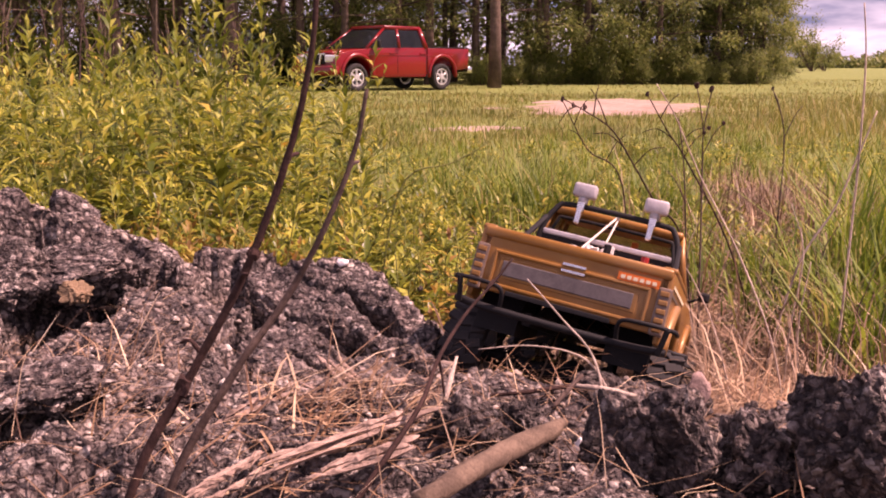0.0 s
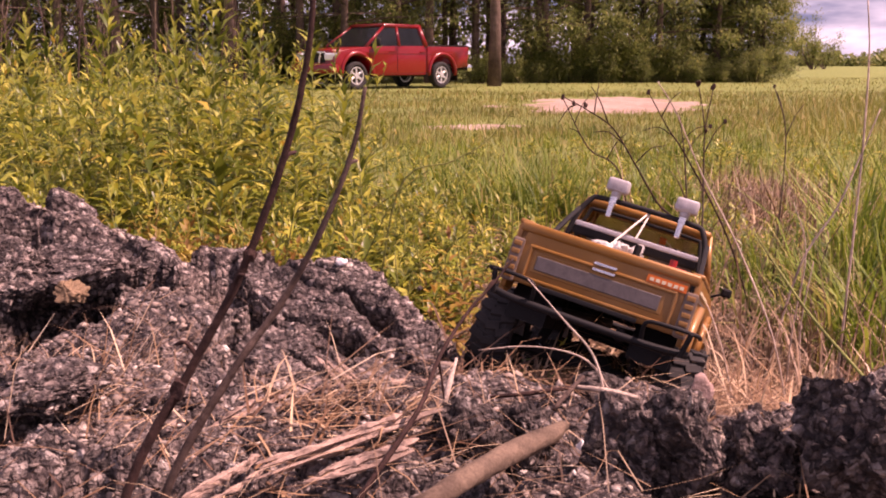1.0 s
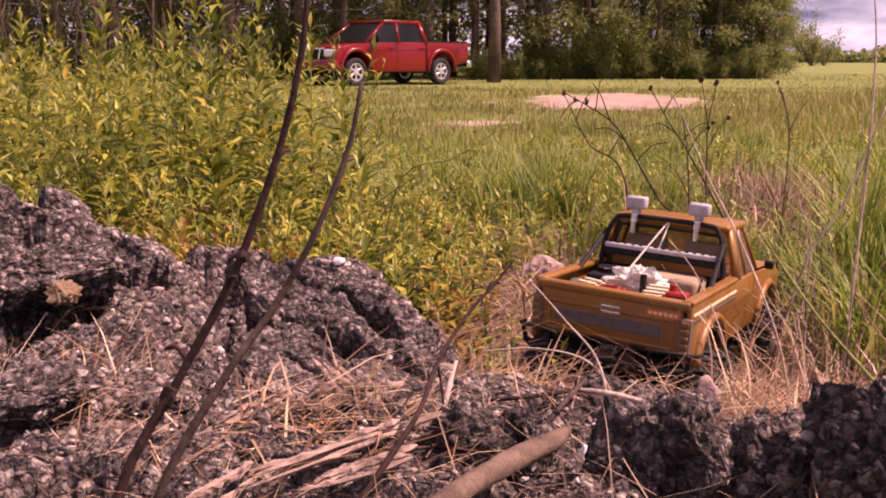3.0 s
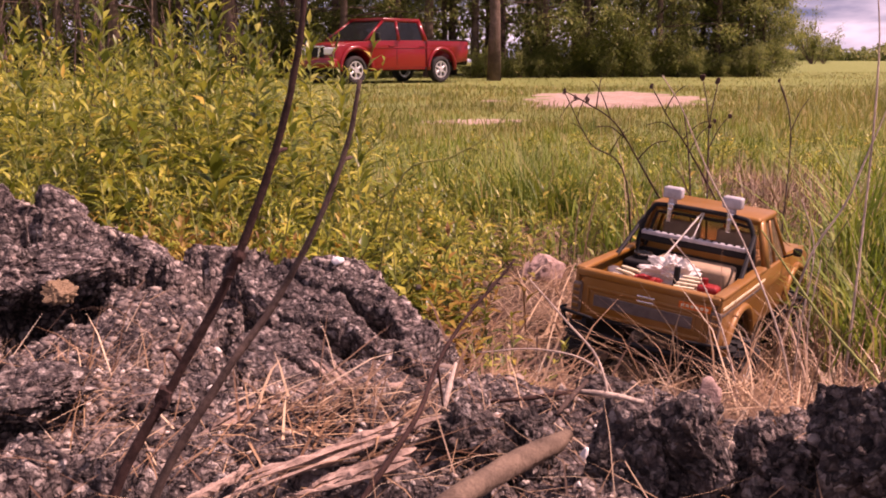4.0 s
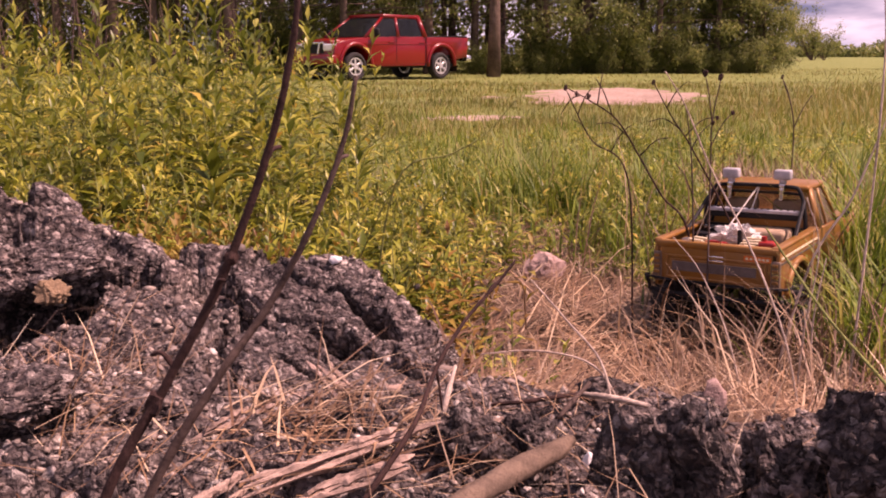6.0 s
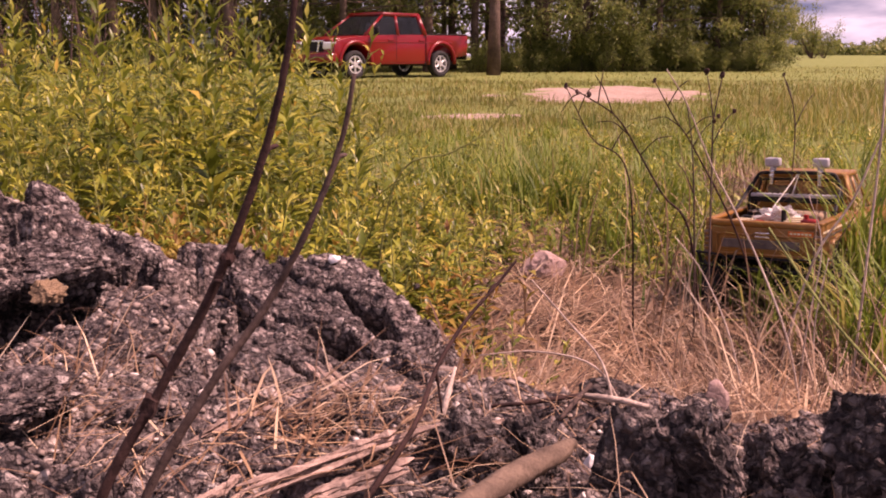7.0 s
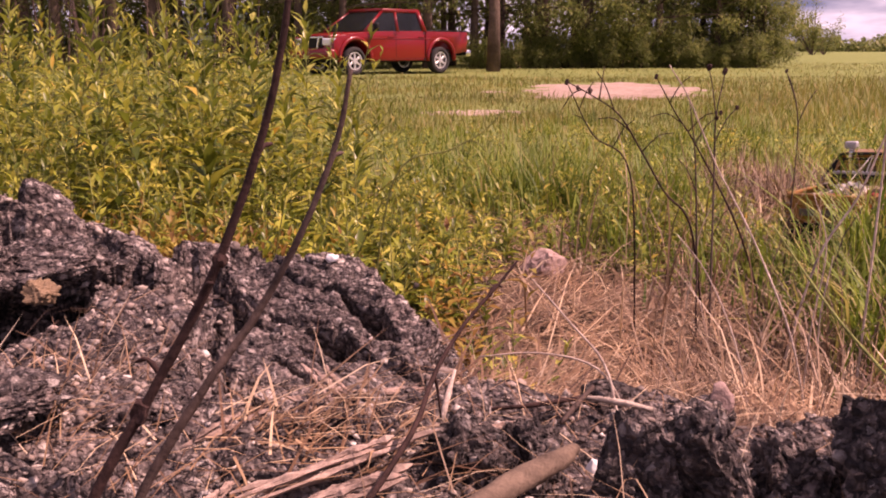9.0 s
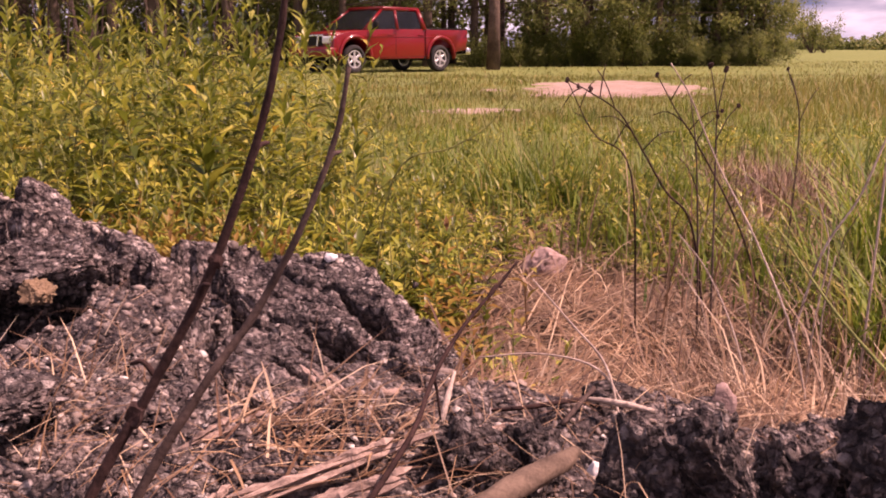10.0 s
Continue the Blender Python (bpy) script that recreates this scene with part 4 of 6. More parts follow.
def make_rubble_pieces():
    make_crust([(-0.240, 0.990, 0.387), (-0.164, 1.00, 0.408), (-0.109, 1.01, 0.415), (-0.079, 1.00, 0.404), (-0.051, 0.965, 0.378), (0.004, 0.90, 0.342), (-0.020, 0.845, 0.320), (-0.055, 0.825, 0.316), (-0.105, 0.838, 0.330), (-0.160, 0.872, 0.357), (-0.210, 0.93, 0.376)],
               [[(-0.110, 0.958, 0.388), (-0.083, 0.928, 0.372), (-0.060, 0.922, 0.370), (-0.040, 0.882, 0.347), (-0.060, 0.880, 0.350), (-0.085, 0.912, 0.365)],
                [(-0.130, 0.892, 0.358), (-0.098, 0.888, 0.352), (-0.068, 0.866, 0.338), (-0.056, 0.845, 0.327), (-0.078, 0.843, 0.329), (-0.108, 0.866, 0.344)],
                [(-0.175, 0.945, 0.385), (-0.130, 0.927, 0.376), (-0.127, 0.921, 0.374), (-0.175, 0.938, 0.383)]], 0.05, 71, "tilted broken slab of old asphalt with open black cracks")
    make_crust([(-0.212, 0.825, 0.362), (-0.175, 0.862, 0.374), (-0.135, 0.845, 0.363), (-0.085, 0.800, 0.346), (-0.040, 0.760, 0.337), (-0.034, 0.715, 0.330), (-0.100, 0.715, 0.333), (-0.168, 0.740, 0.345)],
               [[(-0.150, 0.80, 0.355), (-0.105, 0.765, 0.343), (-0.103, 0.760, 0.342), (-0.150, 0.795, 0.353)]], 0.045, 83, "sloping slab of old asphalt split in layers")
    seat, prng = [], random.Random(6)
    # x, y, z, half sizes, tilts, seed
    for x, y, z, sx, sy, sz, rx, ry, rz, seed in (
            (-0.30, 0.79, 0.338, 0.09, 0.07, 0.030, 10, -6, 0, 4), (-0.02, 0.78, 0.308, 0.09, 0.08, 0.030, 10, 18, 25, 5),
            (-0.43, 0.75, 0.334, 0.07, 0.08, 0.030, 12, 8, 0, 7), (-0.255, 0.67, 0.372, 0.075, 0.055, 0.020, 8, 4, -15, 8), (-0.37, 0.62, 0.345, 0.07, 0.06, 0.028, 15, 4, 12, 9)):
        ob = part("asphalt_slab", rock_bm(seed, (sx, sy, sz), 6, 10, 0.16, 0.009), M_AGG)
        ob.matrix_basis = pose(x, y, z, rx, ry, rz)
        tagged(ob, "broken slab of old asphalt full of small stones", "slab", "slabs of the bank")
        stud(ob, 22, seed, 0.0042)
        m = ob.matrix_basis
        up = [m @ v.co for v in ob.data.vertices if (m.to_3x3() @ v.normal).z > 0.15 or v.normal.y < -0.6]
        seat.extend(prng.sample(up, min(len(up), 240)))
    r = np.random.default_rng(15)
    c = np.array([p[:] for p in seat])
    v, f = ico(1)
    size = 0.0011 + 0.0030 * r.random(len(c)) ** 2.5
    vv = v[None] * (np.array([1.1, 1.0, 0.8]) + 0.2 * r.standard_normal((len(c), 1, 3))) * size[:, None, None] * (1 + 0.2 * r.standard_normal((len(c), len(v), 1))) + c[:, None]
    ff = f[None] + (np.arange(len(c)) * len(v))[:, None, None]
    tagged(new("embedded_pebbles", mesh_np("embedded_pebbles", vv.reshape(-1, 3), ff.reshape(-1, 3), M_PEBBLE)), "small pale and dark stones set in the asphalt", "pebbles", kind="stuff")
    # lumps that roof the dark hollows
    for x, y, z, sx, sy, sz, turn, seed in ((-0.385, 0.945, 0.405, 0.070, 0.070, 0.034, 10, 51), (-0.455, 0.905, 0.408, 0.050, 0.055, 0.036, 40, 52), (-0.30, 0.612, 0.392, 0.050, 0.042, 0.017, 20, 54)):
        ob = rock("asphalt_lump", (x, y, z), (sx, sy, sz), seed, M_AGG, "rough grey lump of asphalt over a dark hollow", turn, 6, group="lumps of asphalt", grain=0.009)
        stud(ob, 20, seed, 0.0036)
    # dark lumps near the eye, most with their shade put into the colour
    for k, (x, y, z, sx, sy, sz, turn, seed) in enumerate((
            (0.110, 0.535, 0.366, 0.034, 0.035, 0.042, 20, 11), (0.155, 0.525, 0.376, 0.040, 0.034, 0.046, 60, 12), (0.205, 0.54, 0.362, 0.034, 0.03, 0.036, 0, 13), (0.248, 0.50, 0.392, 0.034, 0.04, 0.052, 30, 14),
            (0.015, 0.575, 0.352, 0.032, 0.028, 0.040, 10, 35), (0.052, 0.60, 0.350, 0.030, 0.03, 0.036, 10, 16), (0.29, 0.56, 0.375, 0.04, 0.04, 0.05, 75, 17), (0.085, 0.475, 0.345, 0.04, 0.03, 0.026, 15, 18),
            (0.175, 0.455, 0.348, 0.05, 0.03, 0.028, 45, 19), (0.235, 0.60, 0.350, 0.03, 0.03, 0.030, 5, 20), (0.01, 0.505, 0.343, 0.035, 0.03, 0.026, 120, 36))):
        ob = rock("asphalt_lump", (x, y, z), (sx, sy, sz), seed, M_AGG if k in (2, 6, 7, 8, 9) else M_AGG_DARK, "dark lump of broken asphalt", turn, 5, group="lumps of asphalt", grain=0.008)
        stud(ob, 16, seed, 0.0028)
    rock("asphalt_lump", (0.135, 0.745, 0.335), (0.030, 0.022, 0.022), 24, M_AGG_DARK, "small dark lump on the ledge of the bank", 10, 4)
    rock("asphalt_lump", (0.215, 0.735, 0.328), (0.022, 0.02, 0.020), 25, M_AGG, "small grey lump on the ledge of the bank", 10, 4)
    rock("asphalt_lump", (-0.458, 1.09, 0.428), (0.030, 0.026, 0.058), 26, M_AGG, "loose grey lump in the weeds behind the bank", 10, 4)
    rock("stone", (-0.372, 0.868, 0.398), (0.017, 0.014, 0.013), 27, M_TANSTONE, "rough tan stone over a dark hollow", 10, 5, grain=0.006)
    rock("stone", (0.222, 0.735, 0.338), (0.013, 0.012, 0.021), 28, M_PINKSTONE, "smooth pale pink pebble at the edge of the straw", 10, 3, smooth=True)
    rock("stone", (0.105, 0.625, float(bank_z(np.array(0.105), np.array(0.625))) + 0.003), (0.006, 0.005, 0.006), 29, M_WHITE_STONE, "small white pebble on the dark rubble", 10, 3, smooth=True)
    rock("stone", (0.205, 1.86, 0.19), (0.045, 0.035, 0.055), 30, M_PINKSTONE, "pinkish stone half hidden in the straw", 10, 4)
    rock("stone", (-0.115, 0.985, 0.404), (0.007, 0.006, 0.006), 31, M_WHITE_STONE, "white pebble on the top of the bank", 10, 3, smooth=True)
    rock("stone", (-0.125, 1.75, 0.172), (0.012, 0.012, 0.012), 32, M_BLUE, "small pale blue scrap among the weeds", 10, 3, category="litter")


M_PINKSTONE = worn("pink_stone", (0.40, 0.27, 0.235), 0.8, 0, 60, 0.3, 0.3, 0.002)
M_TANSTONE = worn("tan_stone", (0.27, 0.18, 0.11), 0.9, 0, 90, 0.4, 0.2, 0.002)
M_WHITE_STONE = worn("white_stone", (0.80, 0.77, 0.75), 0.7, 0, 60, 0.15)
M_BLUE = worn("pale_blue_scrap", (0.35, 0.38, 0.55), 0.5, 0, 60, 0.2)
make_rubble_pieces()


# ---- wood and twigs ----
def stick(name, points, radii, mat, label, category, steps=5, sides=8, wobble=0.1, group=""):
    pts = bend(points, steps)
    n = len(pts)
    r = [np.interp(k / (n - 1), np.linspace(0, 1, len(radii)), radii) for k in range(n)]
    return tagged(part(name, tube(pts, [float(v) for v in r], sides, len(points), wobble), mat, smooth=True), label, category, group)


def make_wood_litter():
    stick("log", [(-0.014, 0.425, 0.389), (0.020, 0.470, 0.390), (0.046, 0.510, 0.386), (0.068, 0.532, 0.386), (0.073, 0.538, 0.3865), (0.079, 0.546, 0.387)], [0.0062, 0.0066, 0.0070, 0.0062, 0.0052, 0.0036], M_LOG, "weathered brown stick with flaking bark", "stick", 5, 16, 0.09)
    rng = random.Random(17)
    for a, b, wide, n in (((-0.135, 0.495, 0.370), (-0.006, 0.565, 0.390), 0.007, 7), ((-0.165, 0.47, 0.364), (-0.108, 0.545, 0.378), 0.005, 5), ((-0.10, 0.50, 0.368), (-0.02, 0.53, 0.378), 0.006, 5),
                          ((-0.105, 0.745, 0.372), (-0.055, 0.66, 0.356), 0.005, 5), ((-0.06, 0.75, 0.345), (0.03, 0.78, 0.338), 0.004, 4), ((0.02, 0.66, 0.350), (0.09, 0.675, 0.345), 0.004, 4),
                          ((-0.13, 0.735, 0.352), (-0.07, 0.665, 0.352), 0.005, 5), ((-0.145, 0.66, 0.360), (-0.085, 0.625, 0.362), 0.005, 5), ((-0.05, 0.70, 0.345), (0.0, 0.665, 0.352), 0.005, 4), ((-0.175, 0.60, 0.362), (-0.12, 0.64, 0.372), 0.003, 3)):
        a, b = Vector(a), Vector(b)
        wood = new("wood_splinter")
        for k in range(n):
            o = Vector((rng.gauss(0, wide), rng.gauss(0, wide), rng.gauss(0, wide * 0.35)))
            s0, s1 = rng.uniform(0, 0.3), rng.uniform(0.65, 1.0)
            p, q = a.lerp(b, s0) + o, a.lerp(b, s1) + o + Vector((0, rng.gauss(0, 0.005), rng.gauss(0, 0.003)))
            part("sliver", tube(bend([p, (p + q) / 2 + Vector((0, 0, rng.uniform(-0.002, 0.003))), q], 6), [0.0005] + [rng.uniform(0.0008, 0.0026) for _ in range(11)] + [0.0005], 5, k, 0.5), M_SPLINTER, wood)
        tagged(wood, "split frayed piece of pale reddish wood on the rubble", "wood", "splinters")
    for pts, r, mat in (([(0.0, 0.60, 0.382), (0.004, 0.61, 0.395), (0.009, 0.625, 0.408)], [0.0022, 0.002, 0.001], M_PALE_STICK), ([(0.108, 0.72, 0.352), (0.135, 0.71, 0.352), (0.162, 0.70, 0.349)], [0.002, 0.003, 0.002], M_PALE_STICK),
                        ([(-0.47, 0.93, 0.415), (-0.42, 0.94, 0.425), (-0.40, 0.945, 0.43)], [0.002, 0.003, 0.002], M_PALE_STICK), ([(0.02, 0.71, 0.345), (0.06, 0.70, 0.352), (0.115, 0.72, 0.352)], [0.001, 0.002, 0.002], M_TWIG),
                        ([(0.088, 0.675, 0.349), (0.101, 0.69, 0.357), (0.116, 0.706, 0.366)], [0.0017, 0.0022, 0.0018], M_TWIG_GREY)):
        stick("small_stick", pts, r, mat, "small dry stick lying on the rubble", "stick", 4, 6, 0.15, "small sticks")


make_wood_litter()


# ---- vehicles ----
def paint(name, c, rough=0.28, flake=0.0, dust=(0.42, 0.31, 0.22), dusty=0.25, coat=0.12):
    m = Mat(name, rough, 0.0, 0.35)
    base = m.mix(0.25, c, m.ramp(m.noise(25, 4), [(0.3, tuple(v * 0.75 for v in c)), (0.7, tuple(min(1, v * 1.2) for v in c))]))
    d = m.ramp(m.noise(6, 6), [(0.45, (0, 0, 0)), (0.8, (dusty, dusty, dusty))])
    m.color(m.mix(d, base, dust))
    m.b.inputs["Metallic"].default_value = flake
    m.b.inputs["Coat Weight"].default_value = coat
    m.b.inputs["Coat Roughness"].default_value = 0.12
    m.roughness(m.noise(12, 5), rough - 0.05, rough + 0.2)
    return m.m


def plain(name, c, rough=0.5, metal=0.0):
    return worn(name, c, rough, metal, 60, 0.2)


def glass(name, tint, rough=0.05):
    m = Mat(name, rough, 0, 0.25)
    m.color(tint)
    m.b.inputs["Transmission Weight"].default_value = 0.85
    m.b.inputs["IOR"].default_value = 1.3
    return m.m


M_RED = paint("red_car_paint", (0.215, 0.003, 0.005), 0.25, 0.0, dusty=0.02, coat=0.5)
M_GOLD = paint("gold_brown_paint", (0.28, 0.118, 0.020), 0.34, 0.15, dusty=0.3)
M_GOLD_DARK = paint("dark_gold_paint", (0.27, 0.12, 0.025), 0.4, 0.2)
M_RUBBER = worn("tyre_rubber", (0.035, 0.032, 0.032), 0.85, 0, 60, 0.4, 0.3)
M_BLACK = worn("black_plastic", (0.016, 0.015, 0.016), 0.65, 0, 60, 0.4, 0.2)
M_CHROME = worn("chrome", (0.75, 0.74, 0.74), 0.22, 1.0, 30, 0.2)
M_ALLOY = worn("alloy_rim", (0.72, 0.70, 0.70), 0.38, 0.7, 30, 0.2)
M_GREYSTRIPE = worn("grey_decal", (0.14, 0.115, 0.11), 0.4, 0.2, 80, 0.4)
M_LAMP_GREY = worn("clear_lamp_plastic", (0.20, 0.14, 0.11), 0.3, 0.1, 120, 0.5)
# white covers toned down to grey: their shade is in the colour
M_WHITE_COVER = worn("white_lamp_cover", (0.42, 0.40, 0.42), 0.5, 0, 80, 0.3)
M_WHITE_CLOTH = worn("white_cloth", (0.64, 0.60, 0.56), 0.9, 0, 60, 0.15)
M_RED_TOY = worn("red_plastic", (0.34, 0.025, 0.02), 0.35, 0, 80, 0.2)
M_ORANGE_DECAL = plain("orange_decal", (0.75, 0.16, 0.02), 0.4)
M_TAN = worn("tan_bundle", (0.38, 0.26, 0.17), 0.85, 0, 40, 0.3)
M_CREAM = worn("cream_slats", (0.72, 0.62, 0.42), 0.6, 0, 60, 0.2)
M_STRING = plain("white_cord", (0.70, 0.64, 0.56), 0.9)
M_WINDOW = glass("tinted_glass", (0.06, 0.07, 0.08))
M_TOYGLASS = glass("dusty_clear_window", (0.55, 0.42, 0.30), 0.15)
M_HEADLIGHT = worn("headlight_lens", (0.75, 0.75, 0.78), 0.15, 0.3, 20, 0.15)


def plate(outline, x0, x1, bevel=0.0):
    """A side outline of (y, z) points pulled across from x0 to x1."""
    bm = bmesh.new()
    f = bm.faces.new([bm.verts.new((x0, y, z)) for y, z in outline])
    r = bmesh.ops.extrude_face_region(bm, geom=[f])
    bmesh.ops.translate(bm, verts=[v for v in r["geom"] if isinstance(v, bmesh.types.BMVert)], vec=(x1 - x0, 0, 0))
    bmesh.ops.recalc_face_normals(bm, faces=bm.faces[:])
    if bevel:
        bmesh.ops.bevel(bm, geom=[e for e in bm.edges if e.calc_face_angle(0) > 0.35], offset=bevel, segments=2, affect="EDGES", profile=0.5, clamp_overlap=True)
    return bm


def arch(cy, cz, r, steps=10, start=0.0, end=180.0):
    return [(cy + r * math.cos(radians(start + (end - start) * k / steps)), cz + r * math.sin(radians(start + (end - start) * k / steps))) for k in range(steps + 1)]


def quad(a, b, c, d, thick):
    """A flat pane through four corners, with thickness."""
    bm = bmesh.new()
    f = bm.faces.new([bm.verts.new(p) for p in (a, b, c, d)])
    f.normal_update()
    n = f.normal.copy()
    r = bmesh.ops.extrude_face_region(bm, geom=[f])
    bmesh.ops.translate(bm, verts=[v for v in r["geom"] if isinstance(v, bmesh.types.BMVert)], vec=-n * thick)
    bmesh.ops.recalc_face_normals(bm, faces=bm.faces[:])
    return bm


def lathe(profile, sides=32):
    """A ring round the x axis from (x, radius) points, closed."""
    bm = bmesh.new()
    rings = [[bm.verts.new((x, r * math.cos(2 * math.pi * k / sides), r * math.sin(2 * math.pi * k / sides))) for x, r in profile] for k in range(sides)]
    n = len(profile)
    for k in range(sides):
        a, b = rings[k], rings[(k + 1) % sides]
        for i in range(n):
            bm.faces.new((a[i], a[(i + 1) % n], b[(i + 1) % n], b[i]))
    bmesh.ops.recalc_face_normals(bm, faces=bm.faces[:])
    return bm


def make_wheel(parent, at, r, w, rim_mat, lugs, out):
    """Tyre with lugs and a spoked rim; out: +1 or -1, the side that faces outwards."""
    b = 0.12 * w
    tyre = lathe([(-w / 2 + b, r * 0.62), (-w / 2, r * 0.75), (-w / 2 + b * 0.3, r * 0.9), (-w / 2 + b * 1.6, r * 0.965), (w / 2 - b * 1.6, r * 0.965), (w / 2 - b * 0.3, r * 0.9), (w / 2, r * 0.75), (w / 2 - b, r * 0.62)], 36)
    ty = part("wheel", tyre, M_RUBBER, parent, "black tyre on its rim")
    ty.matrix_basis = pose(*at)
    if lugs:
        me = bpy.data.meshes.new("lug")
        bm = box(w * 0.36, 2 * math.pi * r / lugs * 0.55, r * 0.12, bevel=r * 0.012, segments=1)
        bm.to_mesh(me)
        bm.free()
        me.materials.append(M_RUBBER)
        for k in range(lugs):
            for side, shift in ((-1, 0), (1, 0.5), (0, 0.25)):
                lug = new("lug", me)
                lug.parent = ty
                lug.matrix_basis = Matrix.Rotation(2 * math.pi * (k + shift) / lugs, 4, "X") @ Matrix.Translation((side * w * 0.31, 0, r * 0.965)) @ Matrix.Rotation(0.35 * (side or 0.6), 4, "Z")
    rim = lathe([(-w * 0.38, r * 0.63), (-w * 0.38, r * 0.54), (w * 0.38, r * 0.54), (w * 0.38, r * 0.63)], 28)
    spokes = [box(w * 0.12, r * 0.17, r * 0.5, m=Matrix.Rotation(2 * math.pi * k / 6, 4, "X") @ Matrix.Translation((out * w * 0.28, 0, r * 0.32)), bevel=r * 0.03, segments=1) for k in range(6)]
    hub = cyl(r * 0.2, w * 0.3, (out * w * 0.26, 0, 0), "X", 14)
    part("rim", merge(rim, hub, *spokes), rim_mat, ty, "bright spoked rim")
    part("brake_disc", cyl(r * 0.48, w * 0.1, (0, 0, 0), "X", 18), M_BLACK, ty)
    return ty


def make_pickup():
    car = new("pickup_truck")
    W = 0.90
    side_front = [(-0.92, 0.45), (-0.92, 1.19), (0.30, 1.18), (1.28, 1.15), (1.95, 1.08), (2.26, 1.01), (2.37, 0.88), (2.39, 0.55), (2.16, 0.50)] + arch(1.65, 0.42, 0.50, 10)[0:] + [(1.10, 0.42)]
    part("body", plate(side_front, -W, W, 0.035), M_RED, car, "glossy red front body and doors", True)
    bed = [(-2.62, 0.62), (-2.62, 1.19), (-0.95, 1.19), (-0.95, 0.46), (-1.02, 0.45)] + arch(-1.55, 0.42, 0.50, 10)[0:] + [(-2.12, 0.55)]
    for s in (-1, 1):
        part("bed_side", plate(bed, s * W, s * (W - 0.09), 0.02), M_RED, car, "", True)
        # flared wheel arches, belt line, rails
        for cy in (1.65, -1.55):
            pts = [(s * (W + 0.0), y, z) for y, z in arch(cy, 0.44, 0.54, 14, -8, 188)]
            part("wheel_arch", tube(pts, 0.055, 8), M_RED, car, "", True)
        part("bed_rail", box(0.11, 1.68, 0.035, (s * (W - 0.05), -1.785, 1.205), 0.01), M_BLACK, car, "black bed rail cap")
        part("sill", box(0.10, 2.0, 0.08, (s * (W - 0.06), 0.1, 0.42), 0.03), M_RED, car)
        part("body_crease", box(0.02, 3.3, 0.03, (s * (W + 0.002), -0.35, 0.98), 0.008), M_RED, car)
        for y0 in (0.28, -0.86):
            part("door_handle", box(0.03, 0.20, 0.04, (s * (W + 0.015), y0 + 0.12 if y0 > 0 else y0 + 0.10, 1.03), 0.01), M_RED, car)
        for y0 in (-0.90, 0.20, 1.22):
            part("door_seam", box(0.006, 0.014, 0.62, (s * (W + 0.001), y0, 0.80)), M_BLACK, car)
        mirror = part("side_mirror", box(0.17, 0.11, 0.20, (s * (W + 0.13), 1.02, 1.28), 0.04), M_BLACK, car, "", True)
        part("mirror_stalk", box(0.16, 0.05, 0.05, (s * (W + 0.02), 1.04, 1.18), 0.01), M_BLACK, mirror)
        part("headlight", box(0.42, 0.16, 0.19, (s * 0.68, 2.32, 0.88), 0.04, Matrix.Rotation(s * -0.35, 4, "Z")), M_HEADLIGHT, car, "clear headlight")
        part("tail_light", box(0.12, 0.06, 0.36, (s * 0.84, -2.62, 1.0), 0.02), M_RED_TOY, car, "red tail light")
    part("tailgate", box(1.6, 0.07, 0.54, (0, -2.59, 0.90), 0.02), M_RED, car)
    part("bed_floor", box(1.64, 1.66, 0.05, (0, -1.77, 0.66)), M_BLACK, car)
    part("bed_front", box(1.64, 0.05, 0.5, (0, -0.97, 0.93)), M_RED, car)
    part("underbody", box(1.5, 4.4, 0.18, (0, 0, 0.44), 0.03), M_BLACK, car, "dark underbody")
    part("rear_bumper", box(1.78, 0.20, 0.20, (0, -2.74, 0.58), 0.04), M_CHROME, car, "chrome rear bumper", True)
    part("front_bumper", box(1.84, 0.24, 0.26, (0, 2.39, 0.57), 0.06), M_RED, car, "", True)
    grille = part("grille", box(0.92, 0.10, 0.26, (0, 2.36, 0.86), 0.02), M_BLACK, car, "dark grille in a chrome frame")
    for x in (-0.30, 0.30):
        part("grille_bar", box(0.07, 0.05, 0.30, (x, 2.42, 0.86), 0.01, Matrix.Rotation(x * 0.9, 4, "Y")), M_CHROME, grille)
    part("grille_bar", box(0.98, 0.05, 0.05, (0, 2.415, 1.0), 0.01), M_CHROME, grille)
    part("hood", box(1.30, 1.02, 0.07, (0, 1.80, 1.07), 0.03, Matrix.Rotation(-0.10, 4, "X")), M_RED, car, "", True)
    # cab: pillars, roof and glass
    zb, zr, wb, wr = 1.16, 1.72, 0.87, 0.68
    yb0, yb1, yr0, yr1 = -0.90, 1.30, -0.80, 0.50
    part("roof", merge(box(2 * wr + 0.10, yr1 - yr0 + 0.12, 0.09, (0, (yr0 + yr1) / 2, zr + 0.02), 0.035)), M_RED, car, "", True)
    for s in (-1, 1):
        for yb, yr, r in ((yb0, yr0, 0.085), (yb1, yr1, 0.045), (0.12, 0.06, 0.055)):
            part("pillar", tube([(s * wb, yb, zb), (s * wr, yr, zr)], [r, r * 0.85], 8), M_RED, car, "", True)
        part("roof_edge", tube([(s * wr, yr0, zr), (s * wr, yr1, zr)], 0.055, 8), M_RED, car, "", True)
        part("window", quad((s * wb, 0.06, zb), (s * wb, yb1 - 0.05, zb), (s * wr, yr1, zr), (s * wr, 0.0, zr), 0.01), M_WINDOW, car, "dark open front side window")
